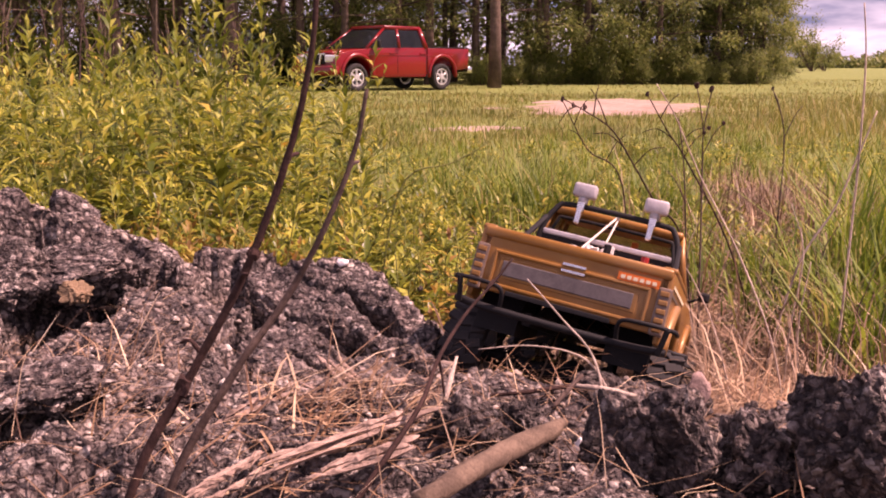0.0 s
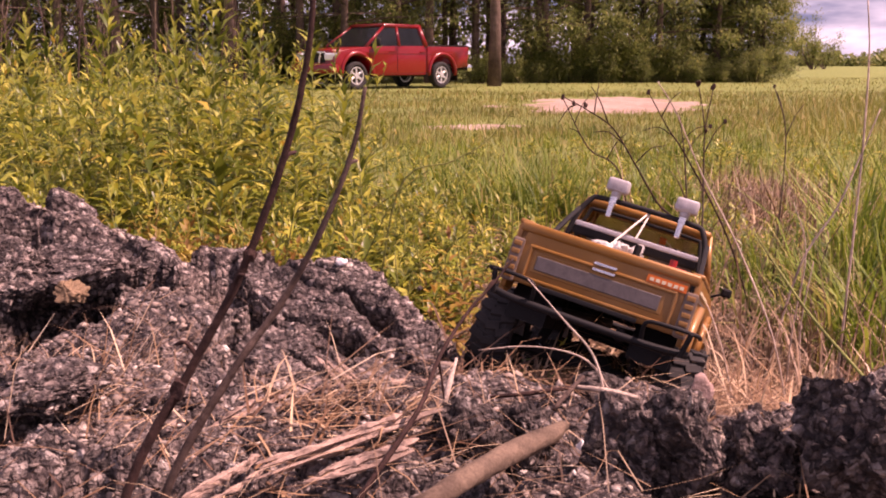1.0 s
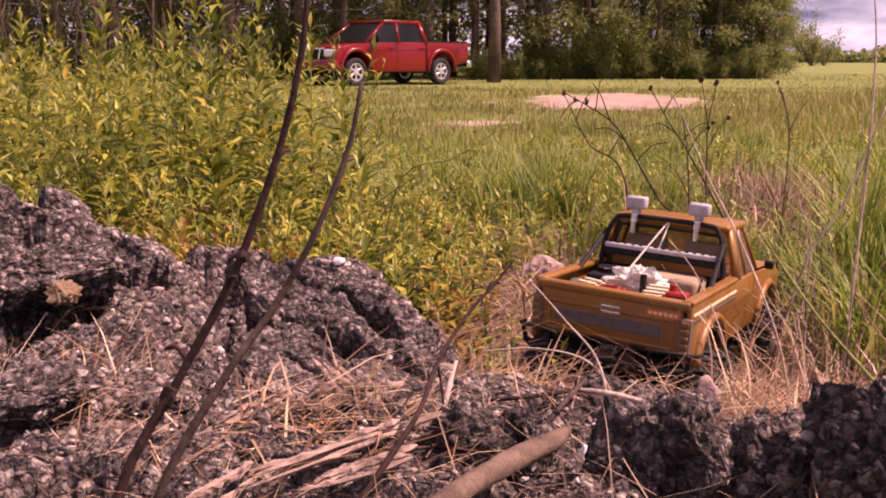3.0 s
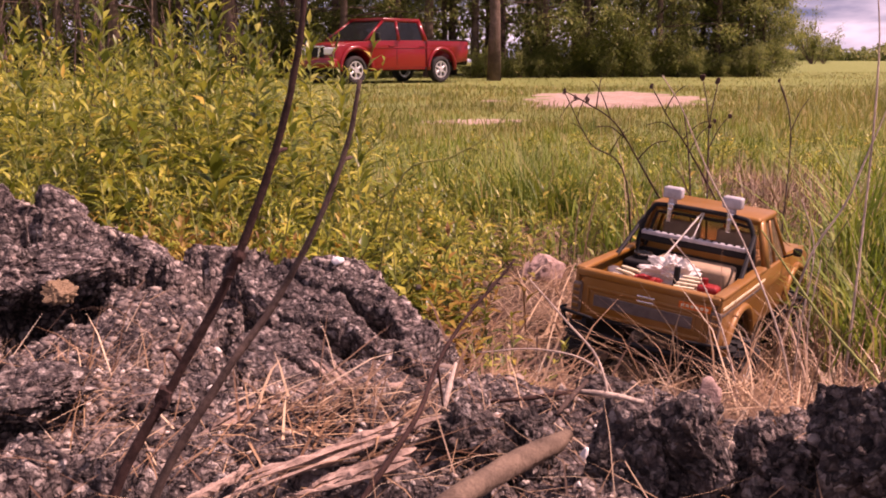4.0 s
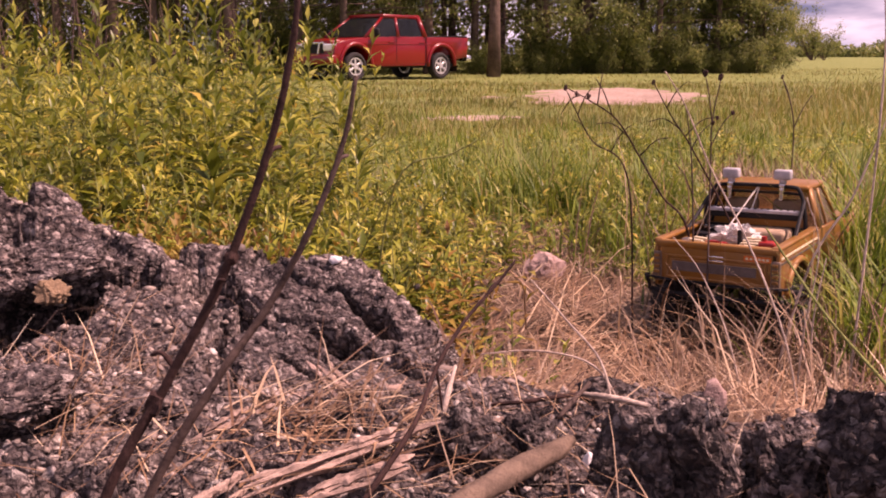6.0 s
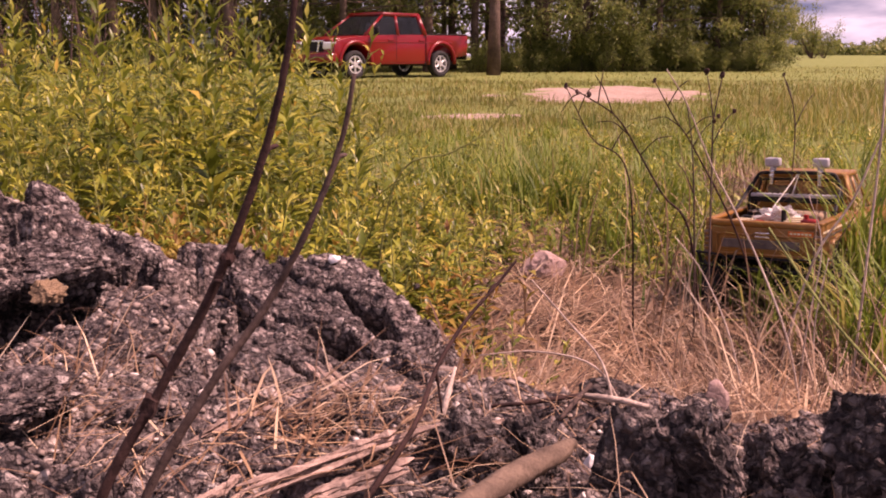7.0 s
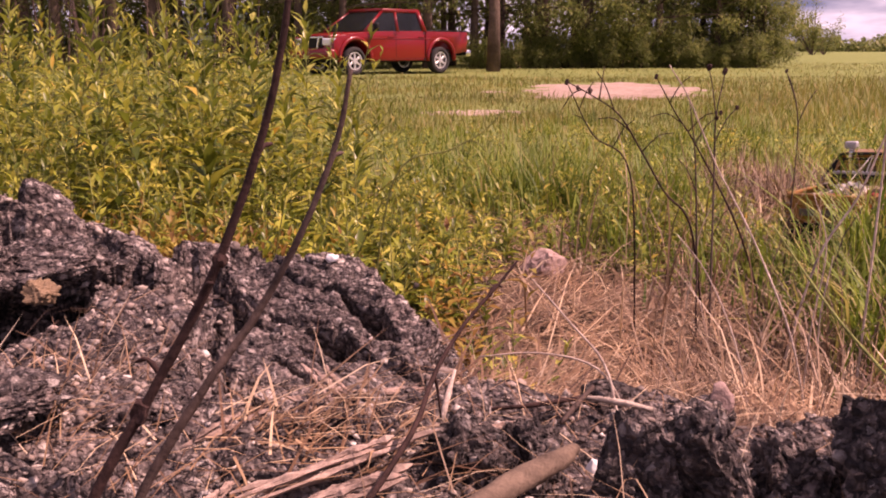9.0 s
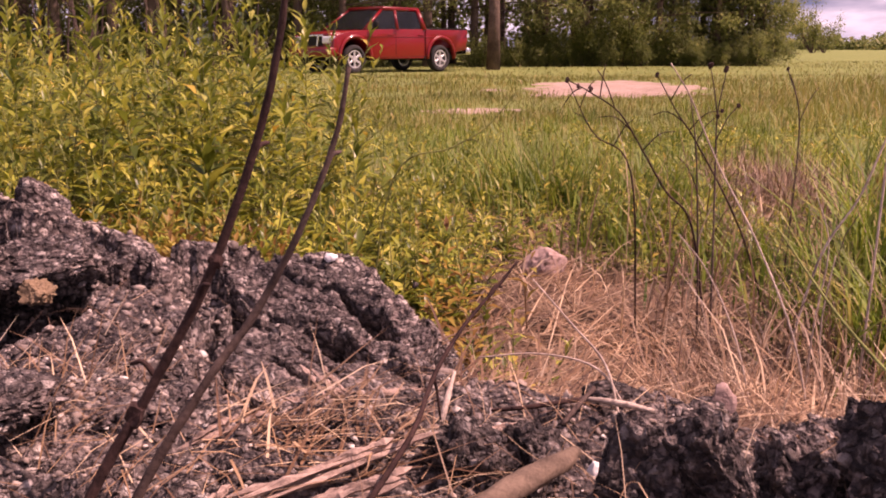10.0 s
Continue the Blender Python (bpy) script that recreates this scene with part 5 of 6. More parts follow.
        part("window", quad((s * wb, yb0 + 0.06, zb), (s * wb, 0.06, zb), (s * wr, 0.0, zr), (s * wr, yr0 + 0.04, zr), 0.01), M_WINDOW, car, "blue-tinted rear side window")
    part("windscreen", quad((-wb, yb1, zb), (wb, yb1, zb), (wr, yr1, zr), (-wr, yr1, zr), 0.01), M_WINDOW, car, "tinted windscreen")
    part("rear_window", quad((wb, yb0, zb), (-wb, yb0, zb), (-wr, yr0, zr), (wr, yr0, zr), 0.01), M_WINDOW, car, "tinted rear window")
    part("dashboard", box(1.5, 0.3, 0.2, (0, 1.0, 1.1), 0.05), M_BLACK, car)
    for x in (-0.4, 0.4):
        for y in (0.25, -0.55):
            part("seat", merge(box(0.5, 0.14, 0.62, (x, y - 0.15, 1.2), 0.06, Matrix.Rotation(0.2, 4, "X")), box(0.24, 0.1, 0.18, (x, y - 0.22, 1.55), 0.04)), M_BLACK, car, "dark seat with a headrest")
    for y in (1.65, -1.55):
        for s in (-1, 1):
            make_wheel(car, (s * 0.78, y, 0.385), 0.385, 0.26, M_ALLOY, 0, s)
        part("axle", cyl(0.06, 1.5, (0, y, 0.385), "X", 10), M_BLACK, car)
    car.matrix_basis = pose(-1.77, 27.1, float(ground_z(-1.77, 27.1)) - 0.02, 0, 0, 135)
    return tagged(car, "red crew-cab pickup truck with chrome rims parked in the grass", "truck")


def make_toy_truck():
    toy = new("toy_truck")
    W, ZB, ZT = 0.096, 0.108, 0.178
    AX = 0.148            # axles before and behind the middle
    # tailgate with its pressed panel, stripe, badge and decal
    tg = part("tailgate", box(2 * W - 0.020, 0.010, ZT - ZB - 0.012, (0, -0.231, (ZT + ZB) / 2 + 0.003), 0.002), M_GOLD, toy, "gold-brown tailgate", True)
    part("top_rail", box(2 * W - 0.004, 0.014, 0.011, (0, -0.231, ZT - 0.003), 0.003), M_GOLD, tg, "", True)
    for z in (ZT - 0.021, ZB + 0.016):
        part("panel_rib", box(2 * W - 0.036, 0.004, 0.004, (0, -0.2365, z), 0.0015), M_GOLD, tg)
    for s in (-1, 1):
        part("panel_rib", box(0.004, 0.004, 0.035, (s * (W - 0.020), -0.2365, 0.1405), 0.0015), M_GOLD, tg)
    part("stripe", box(0.130, 0.003, 0.015, (-0.002, -0.2370, 0.142), 0.001), M_GREYSTRIPE, tg, "grey brushed stripe")
    part("stripe_edge", box(0.138, 0.002, 0.021, (-0.002, -0.2362, 0.142), 0.0008), M_GOLD_DARK, tg)
    for dz in (-0.0032, 0.0032):
        part("badge_bar", box(0.024, 0.003, 0.0035, (0.002, -0.2378, 0.1575 + dz), 0.001), M_CHROME, tg, "chrome badge bar")
    part("decal", box(0.040, 0.0012, 0.008, (0.064, -0.2376, 0.163), 0.0), M_ORANGE_DECAL, tg, "small orange decal")
    for k in range(6):
        part("decal_bar", box(0.004, 0.0008, 0.0035, (0.049 + k * 0.006, -0.2384, 0.163)), M_CREAM, tg)
    part("lower_slot", box(0.105, 0.003, 0.005, (-0.005, -0.2372, 0.1185), 0.001), M_BLACK, tg)
    # bed and body sides with cut wheel arches
    ra = 0.060
    outline = [(-0.236, ZB), (-0.236, ZT), (-0.040, ZT), (0.085, ZT - 0.002), (0.20, ZT - 0.010), (0.228, ZT - 0.022), (0.230, ZB + 0.004), (0.212, ZB)] + arch(AX, 0.088, ra, 10, 18, 162) + [(0.075, ZB - 0.006), (-0.075, ZB - 0.006)] + arch(-AX, 0.088, ra, 10, 18, 162) + [(-0.212, ZB)]
    for s in (-1, 1):
        side = part("body_side", plate(outline, s * W, s * (W - 0.006), 0.0018), M_GOLD, toy, "gold-brown body side with a flared arch", True)
        for cy in (-AX, AX):
            pts = [(s * (W + 0.002), y, z) for y, z in arch(cy, 0.088, ra + 0.002, 14, 12, 168)]
            part("fender_flare", tube(pts, 0.0055, 8), M_GOLD, side, "", True)
        part("side_stripe", box(0.0012, 0.19, 0.0032, (s * (W + 0.0004), -0.135, ZT - 0.013)), M_CREAM, side, "pale stripe along the bed")
        part("side_stripe", box(0.0012, 0.19, 0.003, (s * (W + 0.0004), -0.135, ZT - 0.021)), M_GREYSTRIPE, side)
        part("bed_rail", box(0.014, 0.200, 0.006, (s * (W - 0.006), -0.136, ZT + 0.001), 0.002), M_GOLD, side, "", True)
        lamp = part("tail_light", box(0.013, 0.010, 0.046, (s * (W - 0.0055), -0.2345, 0.139), 0.002), M_LAMP_GREY, toy, "smoky clear tail light")
        for k in range(5):
            part("lamp_segment", box(0.009, 0.003, 0.005, (s * (W - 0.0055), -0.2400, 0.122 + k * 0.0085), 0.001), M_GOLD_DARK, lamp)
        # tubular corner bumper
        z0, z1 = 0.100, 0.124
        pts = bend([(s * 0.058, -0.240, z0), (s * 0.058, -0.252, z1 - 0.004), (s * 0.075, -0.254, z1), (s * 0.106, -0.246, z1), (s * 0.110, -0.225, z1 - 0.002)], 4)
        part("bumper_guard", tube(pts, 0.0022, 7), M_BLACK, toy, "bent black bumper tube", True)
        part("bumper_guard", tube([(s * 0.102, -0.250, z1), (s * 0.098, -0.244, z0)], 0.0028, 7), M_BLACK, toy)
        part("inner_arch", plate([(y, z) for y, z in arch(-AX, 0.080, ra - 0.002, 8, 0, 180)], s * (W - 0.008), s * 0.045), M_BLACK, toy)
        part("inner_arch", plate([(y, z) for y, z in arch(AX, 0.080, ra - 0.002, 8, 0, 180)], s * (W - 0.008), s * 0.045), M_BLACK, toy)
    part("rear_bumper", tube(bend([(-0.104, -0.238, 0.103), (-0.06, -0.246, 0.100), (0.06, -0.246, 0.100), (0.104, -0.238, 0.103)], 4), 0.0038, 8), M_BLACK, toy, "black tube bumper", True)
    part("bed_floor", box(2 * W - 0.014, 0.195, 0.004, (0, -0.132, 0.139)), M_BLACK, toy, "dark bed floor")
    part("crate", box(0.150, 0.062, 0.022, (0.004, -0.188, 0.152), 0.003), M_TAN, toy, "low tan crate under the load")
    part("bulkhead", box(2 * W - 0.014, 0.005, 0.042, (0, -0.040, 0.157)), M_BLACK, toy)
    part("hood", box(2 * W - 0.010, 0.135, 0.010, (0, 0.155, ZT - 0.009), 0.003, Matrix.Rotation(-0.08, 4, "X")), M_GOLD, toy, "", True)
    part("front_panel", box(2 * W - 0.010, 0.008, 0.055, (0, 0.226, 0.134), 0.003), M_BLACK, toy, "black grille panel")
    part("front_bumper", tube(bend([(-0.10, 0.225, 0.100), (-0.06, 0.246, 0.100), (0.06, 0.246, 0.100), (0.10, 0.225, 0.100)], 4), 0.005, 8), M_BLACK, toy, "", True)
    # cab
    zb, zr, wb, wr = ZT - 0.002, 0.240, 0.090, 0.073
    y0, y1, q0, q1 = -0.036, 0.090, -0.030, 0.050
    part("roof", box(2 * wr + 0.010, q1 - q0 + 0.012, 0.010, (0, (q0 + q1) / 2, zr + 0.001), 0.004), M_GOLD, toy, "gold-brown cab roof", True)
    for s in (-1, 1):
        part("pillar", quad((s * wb, y0 - 0.002, zb), (s * wb, y0 + 0.020, zb), (s * wr, q0 + 0.016, zr), (s * wr, q0 - 0.002, zr), 0.006 * s * -1), M_GOLD, toy, "", True)
        part("pillar", tube([(s * wb, y1, zb), (s * wr, q1, zr)], 0.0035, 7), M_GOLD, toy, "", True)
        part("pillar", tube([(s * wb, 0.028, zb), (s * wr, 0.022, zr)], 0.003, 7), M_GOLD, toy, "", True)
        part("roof_edge", tube([(s * wr, q0, zr), (s * wr, q1, zr)], 0.005, 7), M_GOLD, toy, "", True)
        part("side_window", quad((s * wb, y0 + 0.018, zb), (s * wb, y1, zb), (s * wr, q1, zr), (s * wr, q0 + 0.014, zr), 0.0015), M_TOYGLASS, toy, "dusty side window")
        mirror = part("side_mirror", box(0.013, 0.007, 0.012, (s * (W + 0.016), 0.068, ZT + 0.010), 0.003), M_BLACK, toy, "black door mirror")
        part("mirror_arm", tube([(s * (W - 0.004), 0.070, ZT - 0.002), (s * (W + 0.012), 0.068, ZT + 0.008)], 0.0016, 6), M_BLACK, mirror)
        # outer frame of the open rear window
        part("window_frame", tube(bend([(s * (wb - 0.012), y0 - 0.004, zb + 0.004), (s * (wr - 0.004), q0 - 0.004, zr - 0.014), (s * (wr - 0.014), q0 - 0.004, zr - 0.008), (0, q0 - 0.004, zr - 0.007)], 5), 0.0022, 7), M_BLACK, toy, "black rubber window frame", True)
    part("cab_back", box(2 * wb - 0.02, 0.004, 0.020, (0, y0, zb + 0.006)), M_GOLD, toy)
    part("windscreen", quad((-wb, y1, zb), (wb, y1, zb), (wr, q1, zr), (-wr, q1, zr), 0.0015), M_TOYGLASS, toy, "dusty windscreen")
    part("interior", merge(box(0.15, 0.10, 0.03, (0, 0.03, 0.165), 0.004), box(0.055, 0.016, 0.045, (-0.04, 0.0, 0.195), 0.005), box(0.055, 0.016, 0.045, (0.04, 0.0, 0.195), 0.005)), M_TAN, toy, "tan cab interior with two seats")
    part("strap", box(0.008, 0.002, 0.045, (0.022, 0.012, 0.205), 0.0, Matrix.Rotation(0.3, 4, "X")), M_ORANGE_DECAL, toy, "orange strap")
    # roll bar and two covered lamps
    bar = part("roll_bar", tube(bend([(-0.084, -0.062, 0.142), (-0.080, -0.060, 0.205), (-0.070, -0.054, 0.238), (-0.050, -0.052, 0.246), (0.050, -0.052, 0.246), (0.070, -0.054, 0.238), (0.080, -0.060, 0.205), (0.084, -0.062, 0.142)], 4), 0.0033, 8), M_BLACK, toy, "black tubular roll bar", True)
    for s in (-1, 1):
        part("brace", tube([(s * 0.078, -0.058, 0.225), (s * 0.086, -0.130, 0.178)], 0.0032, 7), M_BLACK, bar)
        lamp = part("roof_lamp", merge(box(0.027, 0.016, 0.016, (s * 0.042, -0.052, 0.265), 0.003), cyl(0.006, 0.008, (s * 0.042, -0.052, 0.254), "Z", 12)), M_WHITE_COVER, toy, "lamp under a white cover", True)
        part("lamp_bracket", merge(box(0.009, 0.008, 0.012, (s * 0.042, -0.056, 0.245), 0.002), box(0.007, 0.005, 0.020, (s * 0.042, -0.060, 0.234), 0.002)), M_CHROME, lamp, "chrome lamp bracket")
    # light bar and load in the bed
    lb = part("light_bar", box(0.150, 0.012, 0.012, (0, -0.068, 0.200), 0.003), M_BLACK, toy, "light bar across the bed")
    part("reflector", box(0.148, 0.013, 0.006, (0, -0.069, 0.2070), 0.0015), M_WHITE_COVER, lb)
    for k in range(14):
        part("rivet", cyl(0.0022, 0.002, (-0.067 + k * 0.0103, -0.0710, 0.2105), "Z", 8), M_BLACK, lb)
    part("cargo_box", box(0.105, 0.052, 0.040, (0.012, -0.088, 0.162), 0.006), M_TAN, toy, "tan cargo box", True)
    part("tool_box", merge(box(0.036, 0.05, 0.030, (-0.064, -0.088, 0.157), 0.004), cyl(0.013, 0.006, (-0.062, -0.086, 0.175), "Z", 16)), M_BLACK, toy, "black box with a round lid")
    part("lid_ring", lathe([(-0.001, 0.011), (-0.001, 0.013), (0.001, 0.013), (0.001, 0.011)], 20), M_CHROME, toy).matrix_basis = pose(-0.062, -0.086, 0.179, 0, 90, 0)
    part("white_cloth", rock_bm(43, (0.033, 0.024, 0.019), 5, 6, 0.62), M_WHITE_CLOTH, toy, "crumpled white bundle", False).matrix_basis = pose(0.002, -0.140, 0.172)
    part("red_box", merge(box(0.026, 0.022, 0.018, (0.066, -0.196, 0.174), 0.004), cyl(0.004, 0.008, (0.060, -0.196, 0.186), "Z", 10)), M_RED_TOY, toy, "small red can")
    part("red_mat", rock_bm(77, (0.022, 0.014, 0.008), 4, 5, 0.5), M_RED_TOY, toy, "red cloth").matrix_basis = pose(-0.022, -0.190, 0.168)
    for k in range(5):
        part("slat", box(0.026, 0.005, 0.003, (0.036, -0.212 + k * 0.011, 0.172 + 0.002 * k), 0.001, Matrix.Rotation(0.2, 4, "Z")), M_CREAM, toy, "cream wooden slat")
        part("slat", box(0.026, 0.005, 0.003, (-0.050, -0.196 + k * 0.010, 0.170 + 0.004 * (k % 2)), 0.001, Matrix.Rotation(-0.3, 4, "Z")), M_CREAM, toy, "cream wooden slat")
    part("post", cyl(0.004, 0.045, (0.020, -0.185, 0.172), "Z", 10), M_BLACK, toy, "short black post")
    part("grey_bag", rock_bm(78, (0.020, 0.020, 0.016), 3, 4, 0.15), M_GREYSTRIPE, toy, "grey bag", True).matrix_basis = pose(-0.068, -0.175, 0.160)
    part("cord", tube([(-0.03, -0.13, 0.170), (0.004, -0.045, 0.249)], 0.0012, 5), M_STRING, toy, "white cord")
    part("cord", tube([(0.0, -0.075, 0.208), (0.004, -0.045, 0.249)], 0.0012, 5), M_STRING, toy, "white cord")
    # chassis
    for s in (-1, 1):
        part("frame_rail", box(0.010, 0.43, 0.014, (s * 0.034, 0, 0.100), 0.002), M_BLACK, toy)
        for y in (-AX, AX):
            shock = part("shock", tube([(s * 0.052, y - 0.01, 0.060), (s * 0.046, y + 0.028, 0.125)], 0.0055, 9), M_BLACK, toy, "coil-over shock absorber")
            part("shock_shaft", tube([(s * 0.052, y - 0.01, 0.058), (s * 0.049, y + 0.008, 0.090)], 0.0035, 8), M_CHROME, shock, "bright shock shaft")
            part("link", tube([(s * 0.030, y * 0.30, 0.070), (s * 0.048, y, 0.050)], 0.003, 7), M_CHROME if y < 0 else M_BLACK, toy)
    part("skid_plate", box(0.07, 0.12, 0.010, (0, 0, 0.085), 0.003), M_BLACK, toy)
    wheels = []
    for y in (-AX, AX):
        part("axle", cyl(0.008, 0.17, (0, y, 0.054), "X", 12), M_BLACK, toy, "axle tube")
        diff = part("differential", rock_bm(61, (0.020, 0.022, 0.019), 2, 2, 0.03), M_BLACK, toy, "", True)
        diff.matrix_basis = pose(0.012, y, 0.054)
        for s in (-1, 1):
            wheels.append((make_wheel(toy, (s * 0.098, y, 0.054), 0.054, 0.044, M_ALLOY, 20, s), s * 0.098, y))
    return tagged(toy, "gold-brown model pickup truck with knobby tyres and a loaded bed", "toy truck"), wheels


make_pickup()
toy_truck, toy_wheels = make_toy_truck()


# ---- woody stems and thin weeds close to the eye ----
def twigs(main, r0, spots, mat, label, category, seeds=(), group=""):
    """A thin weed: one bent stem with side twigs (share along it, reach x, y, z) and seed heads."""
    ob = new(category.replace(" ", "_"))
    pts = bend(main, 6)
    n = len(pts)
    part("stem", tube(pts, [r0 * (1 - 0.6 * k / (n - 1)) for k in range(n)], 7, 3, 0.12), mat, ob, smooth=True)
    for s, dx, dy, dz in spots:
        p = pts[int(s * (n - 1))]
        q = p + Vector((dx, dy, dz))
        part("twig", tube(bend([p, (p + q) / 2 + Vector((0, 0, 0.15 * abs(dx) + 0.003)), q], 3), [r0 * 0.5] * 3 + [r0 * 0.4] * 3 + [r0 * 0.25], 6), mat, ob, smooth=True)
    for s, dx, dy, dz, r in seeds:
        p = pts[int(s * (n - 1))] + Vector((dx, dy, dz))
        head = part("seed_head", rock_bm(int(s * 90) + 3, (0.75 * r, 0.75 * r, r), 2, 3, 0.45), M_TWIG, ob, "dark dry seed head")
        head.matrix_basis = Matrix.Translation(p)
    return tagged(ob, label, category, group)


twigs([(-0.2236, 0.4485, 0.2495), (-0.1873, 0.481, 0.3757), (-0.1526, 0.494, 0.4407), (-0.1197, 0.5005, 0.5008), (-0.0933, 0.507, 0.5686), (-0.0801, 0.507, 0.6169), (-0.0737, 0.507, 0.6604), (-0.0715, 0.5135, 0.75)], 0.0033,
      ((0.33, -0.014, 0.004, 0.006), (0.55, 0.009, 0.01, 0.012), (0.42, 0.008, -0.004, 0.010)), M_TWIG, "dark reddish-brown woody stem rising from the rubble", "woody stem", ((0.285, 0, 0, 0, 0.0075), (0.46, 0, 0, 0, 0.0048)))
twigs([(-0.2048, 0.4736, 0.2552), (-0.17, 0.4992, 0.3664), (-0.1303, 0.512, 0.4359), (-0.1, 0.5248, 0.478), (-0.0723, 0.5248, 0.5281), (-0.0552, 0.5312, 0.5726), (-0.0475, 0.5312, 0.608)], 0.0031,
      ((0.75, 0.009, 0.01, 0.012),), M_TWIG_GREY, "grey-brown broken-off woody stem rising from the rubble", "woody stem")
twigs([(-0.075, 0.47, 0.335), (-0.0463, 0.49, 0.3712), (-0.0167, 0.53, 0.4044), (-0.0043, 0.57, 0.4246), (0.0136, 0.60, 0.446), (0.0371, 0.62, 0.4683), (0.05, 0.63, 0.4819)], 0.0021,
      ((0.5, 0.004, 0.0, -0.028), (0.8, 0.010, 0.01, 0.004)), M_TWIG, "thin dark bent twig standing in the rubble", "twig")
# dark thin weeds with seed heads before the grass
DARK = "thin dark dry weed with small seed heads"
twigs([(0.43, 1.5, 0.16), (0.3986, 1.5, 0.3386), (0.3543, 1.5, 0.3947), (0.3149, 1.5, 0.459), (0.2762, 1.5, 0.5177), (0.2301, 1.5, 0.549), (0.1937, 1.5, 0.5685)], 0.0021,
      ((0.6, -0.05, 0.01, 0.02), (0.7, -0.03, 0.0, 0.06), (0.8, 0.01, 0.02, 0.05), (0.9, -0.03, 0, -0.03), (0.5, 0.05, 0.0, 0.03)), M_TWIG, DARK, "dry weed", ((0.86, 0, 0, 0.006, 0.005), (1.0, 0, 0, 0, 0.004), (0.93, 0, 0, 0, 0.004)), "dry weeds")
twigs([(0.392, 1.35, 0.15), (0.3953, 1.36, 0.26), (0.401, 1.4, 0.4527), (0.3996, 1.4, 0.5204), (0.4085, 1.4, 0.5826)], 0.0019,
      ((0.75, -0.014, 0, 0.07), (0.6, 0.03, 0, 0.05)), M_TWIG_GREY, DARK, "dry weed", ((1.0, 0, 0, 0.003, 0.0055), (0.75, -0.014, 0, 0.072, 0.0055), (0.6, 0.03, 0, 0.05, 0.004)), "dry weeds")
twigs([(0.39, 1.4, 0.15), (0.384, 1.4, 0.2954), (0.3725, 1.4, 0.4612), (0.3595, 1.4, 0.5454)], 0.0019, ((0.6, -0.03, 0, 0.05), (0.75, 0.03, 0, 0.04)), M_TWIG_GREY, DARK, "dry weed", ((0.75, 0.03, 0, 0.04, 0.004),), "dry weeds")
twigs([(0.54, 1.5, 0.15), (0.4778, 1.5, 0.3292), (0.4008, 1.5, 0.4681), (0.3665, 1.5, 0.5177), (0.3323, 1.5, 0.5755)], 0.0019, ((0.6, 0.05, 0, 0.03), (0.7, -0.05, 0, 0.01), (0.85, 0.03, 0, 0.04)), M_TWIG, DARK, "dry weed", ((1.0, 0, 0, 0, 0.0045), (0.6, 0.05, 0, 0.03, 0.004)), "dry weeds")
twigs([(0.625, 1.7, 0.15), (0.6307, 1.7, 0.2905), (0.6335, 1.7, 0.4888), (0.6063, 1.7, 0.5796)], 0.0020, ((0.7, 0.03, 0, 0.06), (0.8, -0.02, 0, 0.05)), M_TWIG_GREY, DARK, "dry weed", ((1.0, 0, 0, 0, 0.004),), "dry weeds")
twigs([(-0.11, 1.32, 0.18), (-0.0667, 1.3, 0.4407), (0.0126, 1.3, 0.4844), (0.0596, 1.3, 0.5119), (0.1058, 1.3, 0.5661)], 0.0016, ((0.6, 0.03, 0, -0.012), (0.75, -0.01, 0, 0.03), (0.9, 0.02, 0, 0.01)), M_GREEN_STEM, "slender leaning weed with a few narrow leaves", "dry weed", (), "dry weeds")
twigs([(0.30, 1.42, 0.17), (0.2782, 1.4, 0.4355), (0.2209, 1.4, 0.4951), (0.1808, 1.4, 0.5703)], 0.0016, ((0.5, 0.03, 0, 0.04), (0.7, -0.03, 0, 0.03), (0.85, 0.02, 0, 0.04)), M_TWIG, DARK, "dry weed", ((1.0, 0, 0, 0, 0.004),), "dry weeds")
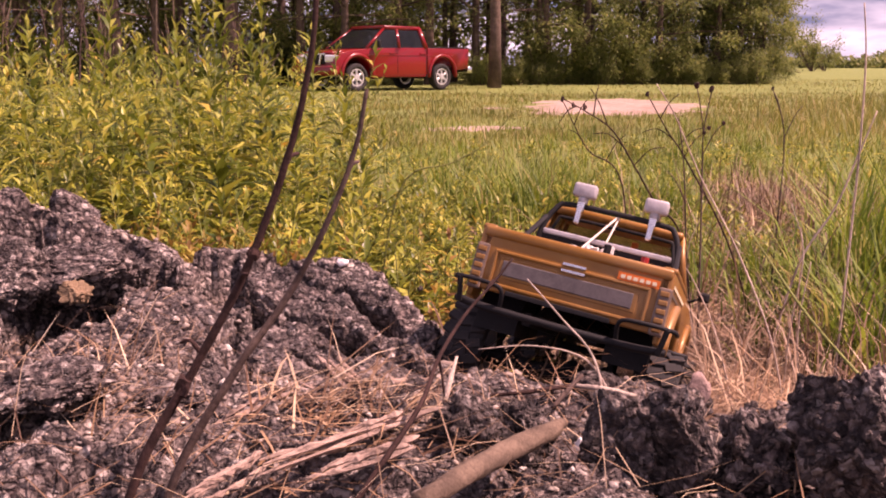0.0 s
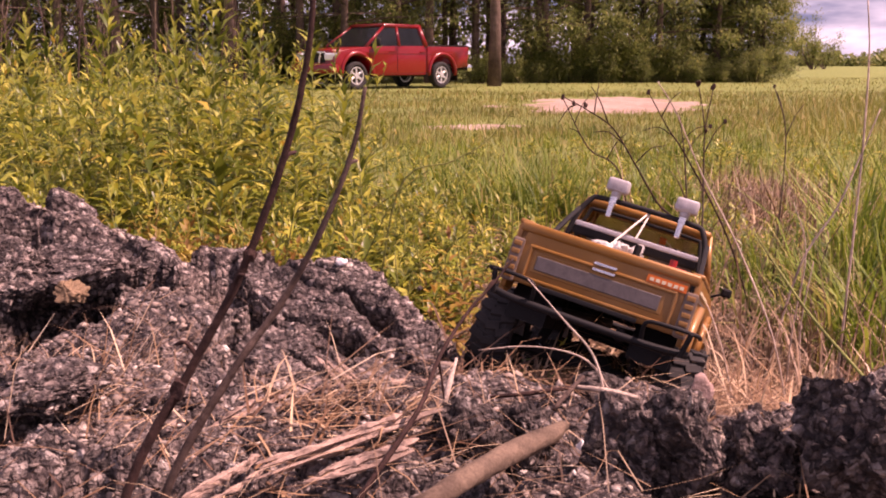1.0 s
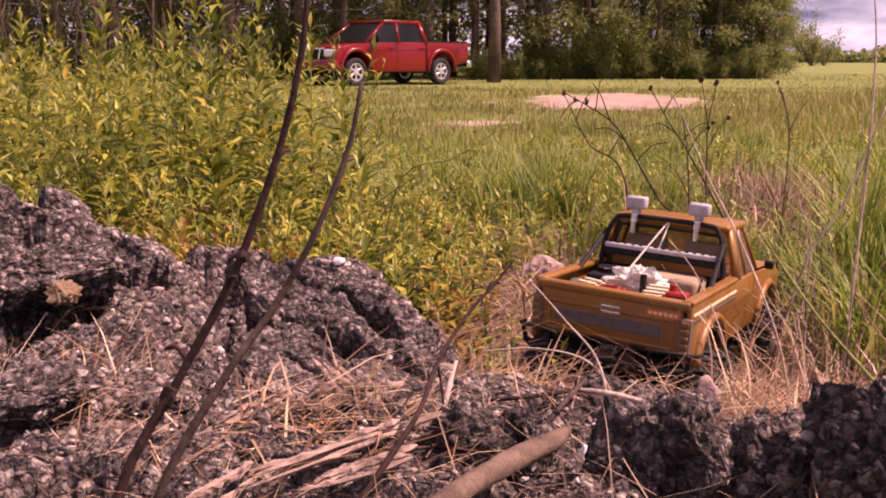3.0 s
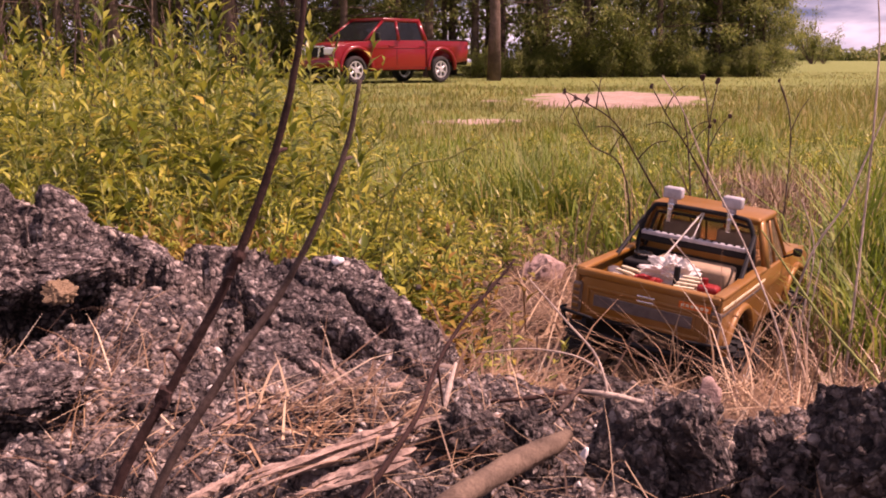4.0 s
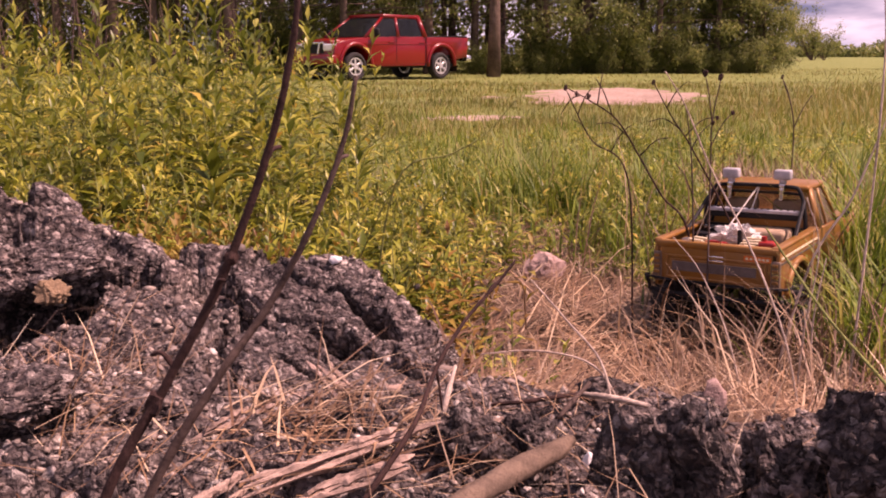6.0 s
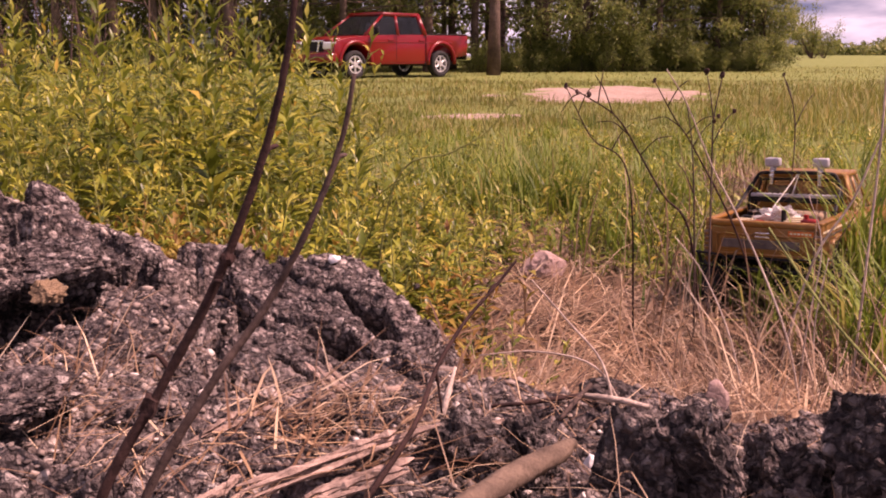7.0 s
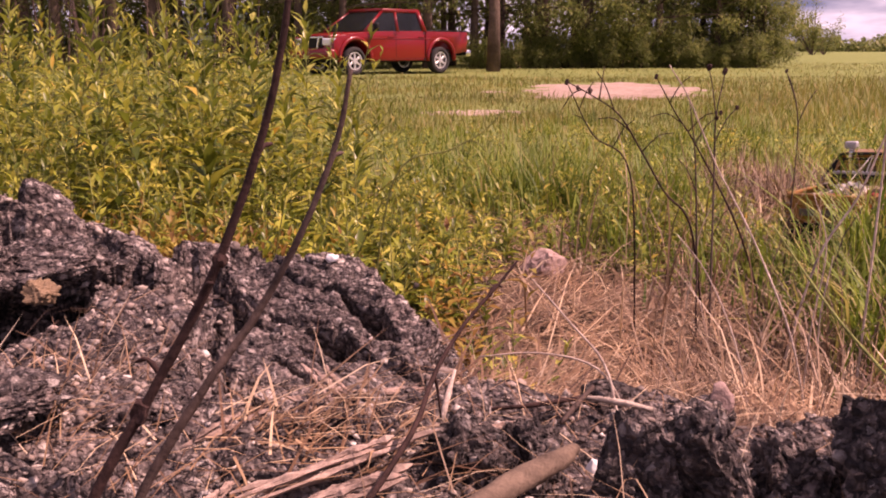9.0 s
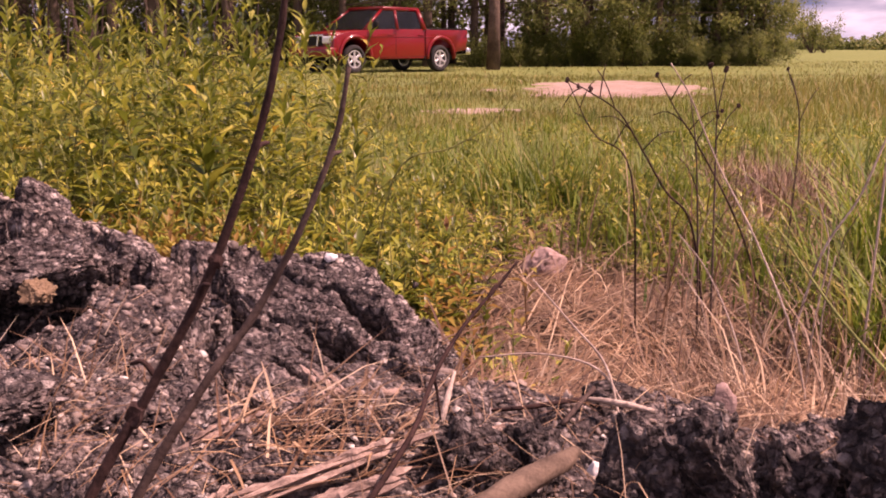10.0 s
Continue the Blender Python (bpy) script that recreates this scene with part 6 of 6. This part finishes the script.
# pale bent stalks that cross the path of the truck
PALE = "long pale dry grass stalk leaning over the hollow"
for pts, r, mat in (
        ([(0.405, 0.70, 0.30), (0.380, 0.74, 0.338), (0.352, 0.82, 0.382), (0.335, 0.88, 0.420), (0.322, 0.92, 0.450)], 0.0017, M_GREEN_STEM),
        ([(0.40, 0.98, 0.20), (0.3795, 1.0, 0.3104), (0.3478, 1.05, 0.4098), (0.3151, 1.1, 0.4885), (0.2812, 1.1, 0.5614), (0.2562, 1.1, 0.6003)], 0.0013, M_PALE_STICK),
        ([(0.44, 1.2, 0.17), (0.4815, 1.2, 0.3494), (0.5264, 1.2, 0.4323), (0.5526, 1.2, 0.5057), (0.5724, 1.2, 0.5632)], 0.0018, M_PALE_STICK),
        ([(0.50, 1.1, 0.17), (0.5066, 1.1, 0.4068), (0.5087, 1.1, 0.5285), (0.5067, 1.1, 0.6323), (0.4994, 1.1, 0.6952)], 0.0016, M_PALE_STICK),
        ([(0.14, 0.72, 0.33), (0.13, 0.74, 0.372), (0.105, 0.76, 0.40), (0.075, 0.78, 0.432)], 0.0012, M_PALE_STICK),
        ([(0.15, 0.73, 0.33), (0.125, 0.74, 0.368), (0.08, 0.75, 0.378), (0.03, 0.75, 0.375)], 0.0011, M_PALE_STICK),
        ([(0.34, 0.98, 0.20), (0.325, 1.02, 0.30), (0.30, 1.06, 0.37), (0.27, 1.08, 0.41)], 0.0011, M_PALE_STICK),
        ([(0.42, 1.06, 0.18), (0.42, 1.05, 0.30), (0.43, 1.05, 0.40), (0.415, 1.06, 0.46)], 0.0011, M_PALE_STICK),
        ([(0.46, 1.1, 0.18), (0.45, 1.1, 0.29), (0.46, 1.1, 0.38)], 0.0012, M_PALE_STICK)):
    stick("dry_stalk", pts, [r, r * 0.8, r * 0.5], mat, PALE, "stalk", 5, 6, 0.08, "pale stalks")


# ---- what moves: the small truck crawls off the ledge and away through the straw ----
TOY_ROWS = [
    (0.0, 0.147, 1.004, 0.207, -19.2, 10.0, -21.0),
    (0.6, 0.166, 1.034, 0.208, -18.4, 12.6, -21.6),
    (1.0, 0.178, 1.062, 0.206, -17.2, 13.8, -22.2),
    (1.4, 0.206, 1.120, 0.195, -14.5, 12.4, -24.6),
    (1.8, 0.246, 1.158, 0.173, -10.3, 6.0, -27.4),
    (2.0, 0.268, 1.176, 0.166, -6.8, 1.0, -29.4),
    (2.5, 0.279, 1.188, 0.165, -5.6, -0.4, -30.4),
    (3.2, 0.318, 1.248, 0.166, -2.5, 3.4, -31.5),
    (4.0, 0.368, 1.324, 0.167, -0.2, 5.0, -33.0),
    (4.5, 0.397, 1.358, 0.167, 0.7, 2.4, -34.8),
    (5.0, 0.430, 1.395, 0.170, 1.6, -0.8, -35.2),
    (5.5, 0.492, 1.490, 0.166, 1.8, -0.9, -35.9),
    (6.2, 0.575, 1.585, 0.164, 0.0, -2.4, -36.4),
    (7.0, 0.676, 1.715, 0.160, -1.2, -3.1, -37.0),
    (7.6, 0.805, 1.925, 0.148, 0.8, -2.0, -38.6),
    (8.2, 0.897, 2.030, 0.147, 0.0, -3.0, -44.0),
    (8.8, 0.965, 2.060, 0.152, 1.5, -4.0, -48.0),
    (9.4, 1.018, 2.110, 0.150, 1.0, -2.0, -48.0),
    (9.7, 1.085, 2.165, 0.149, 0.5, -1.5, -49.0),
    (10.0, 1.240, 2.260, 0.148, 0.0, -1.0, -50.0),
]


def motions():
    walk(toy_truck, [(t, pose(x, y, z, rx, ry, rz)) for t, x, y, z, rx, ry, rz in TOY_ROWS])
    # the wheels roll by the way that the truck has gone
    rolled, rows = 0.0, []
    for k, row in enumerate(TOY_ROWS):
        if k:
            step = math.dist(row[1:4], TOY_ROWS[k - 1][1:4]) / 0.054
            prev = TOY_ROWS[k - 1][0]
            parts = 1 + int(step / 1.2)
            for i in range(1, parts + 1):
                rows.append((prev + (row[0] - prev) * i / parts, rolled + step * i / parts))
            rolled += step
        else:
            rows.append((row[0], 0.0))
    for wheel, x, y in toy_wheels:
        walk(wheel, [(t, pose(x, y, 0.054, -math.degrees(a), 0, 0)) for t, a in rows])


motions()
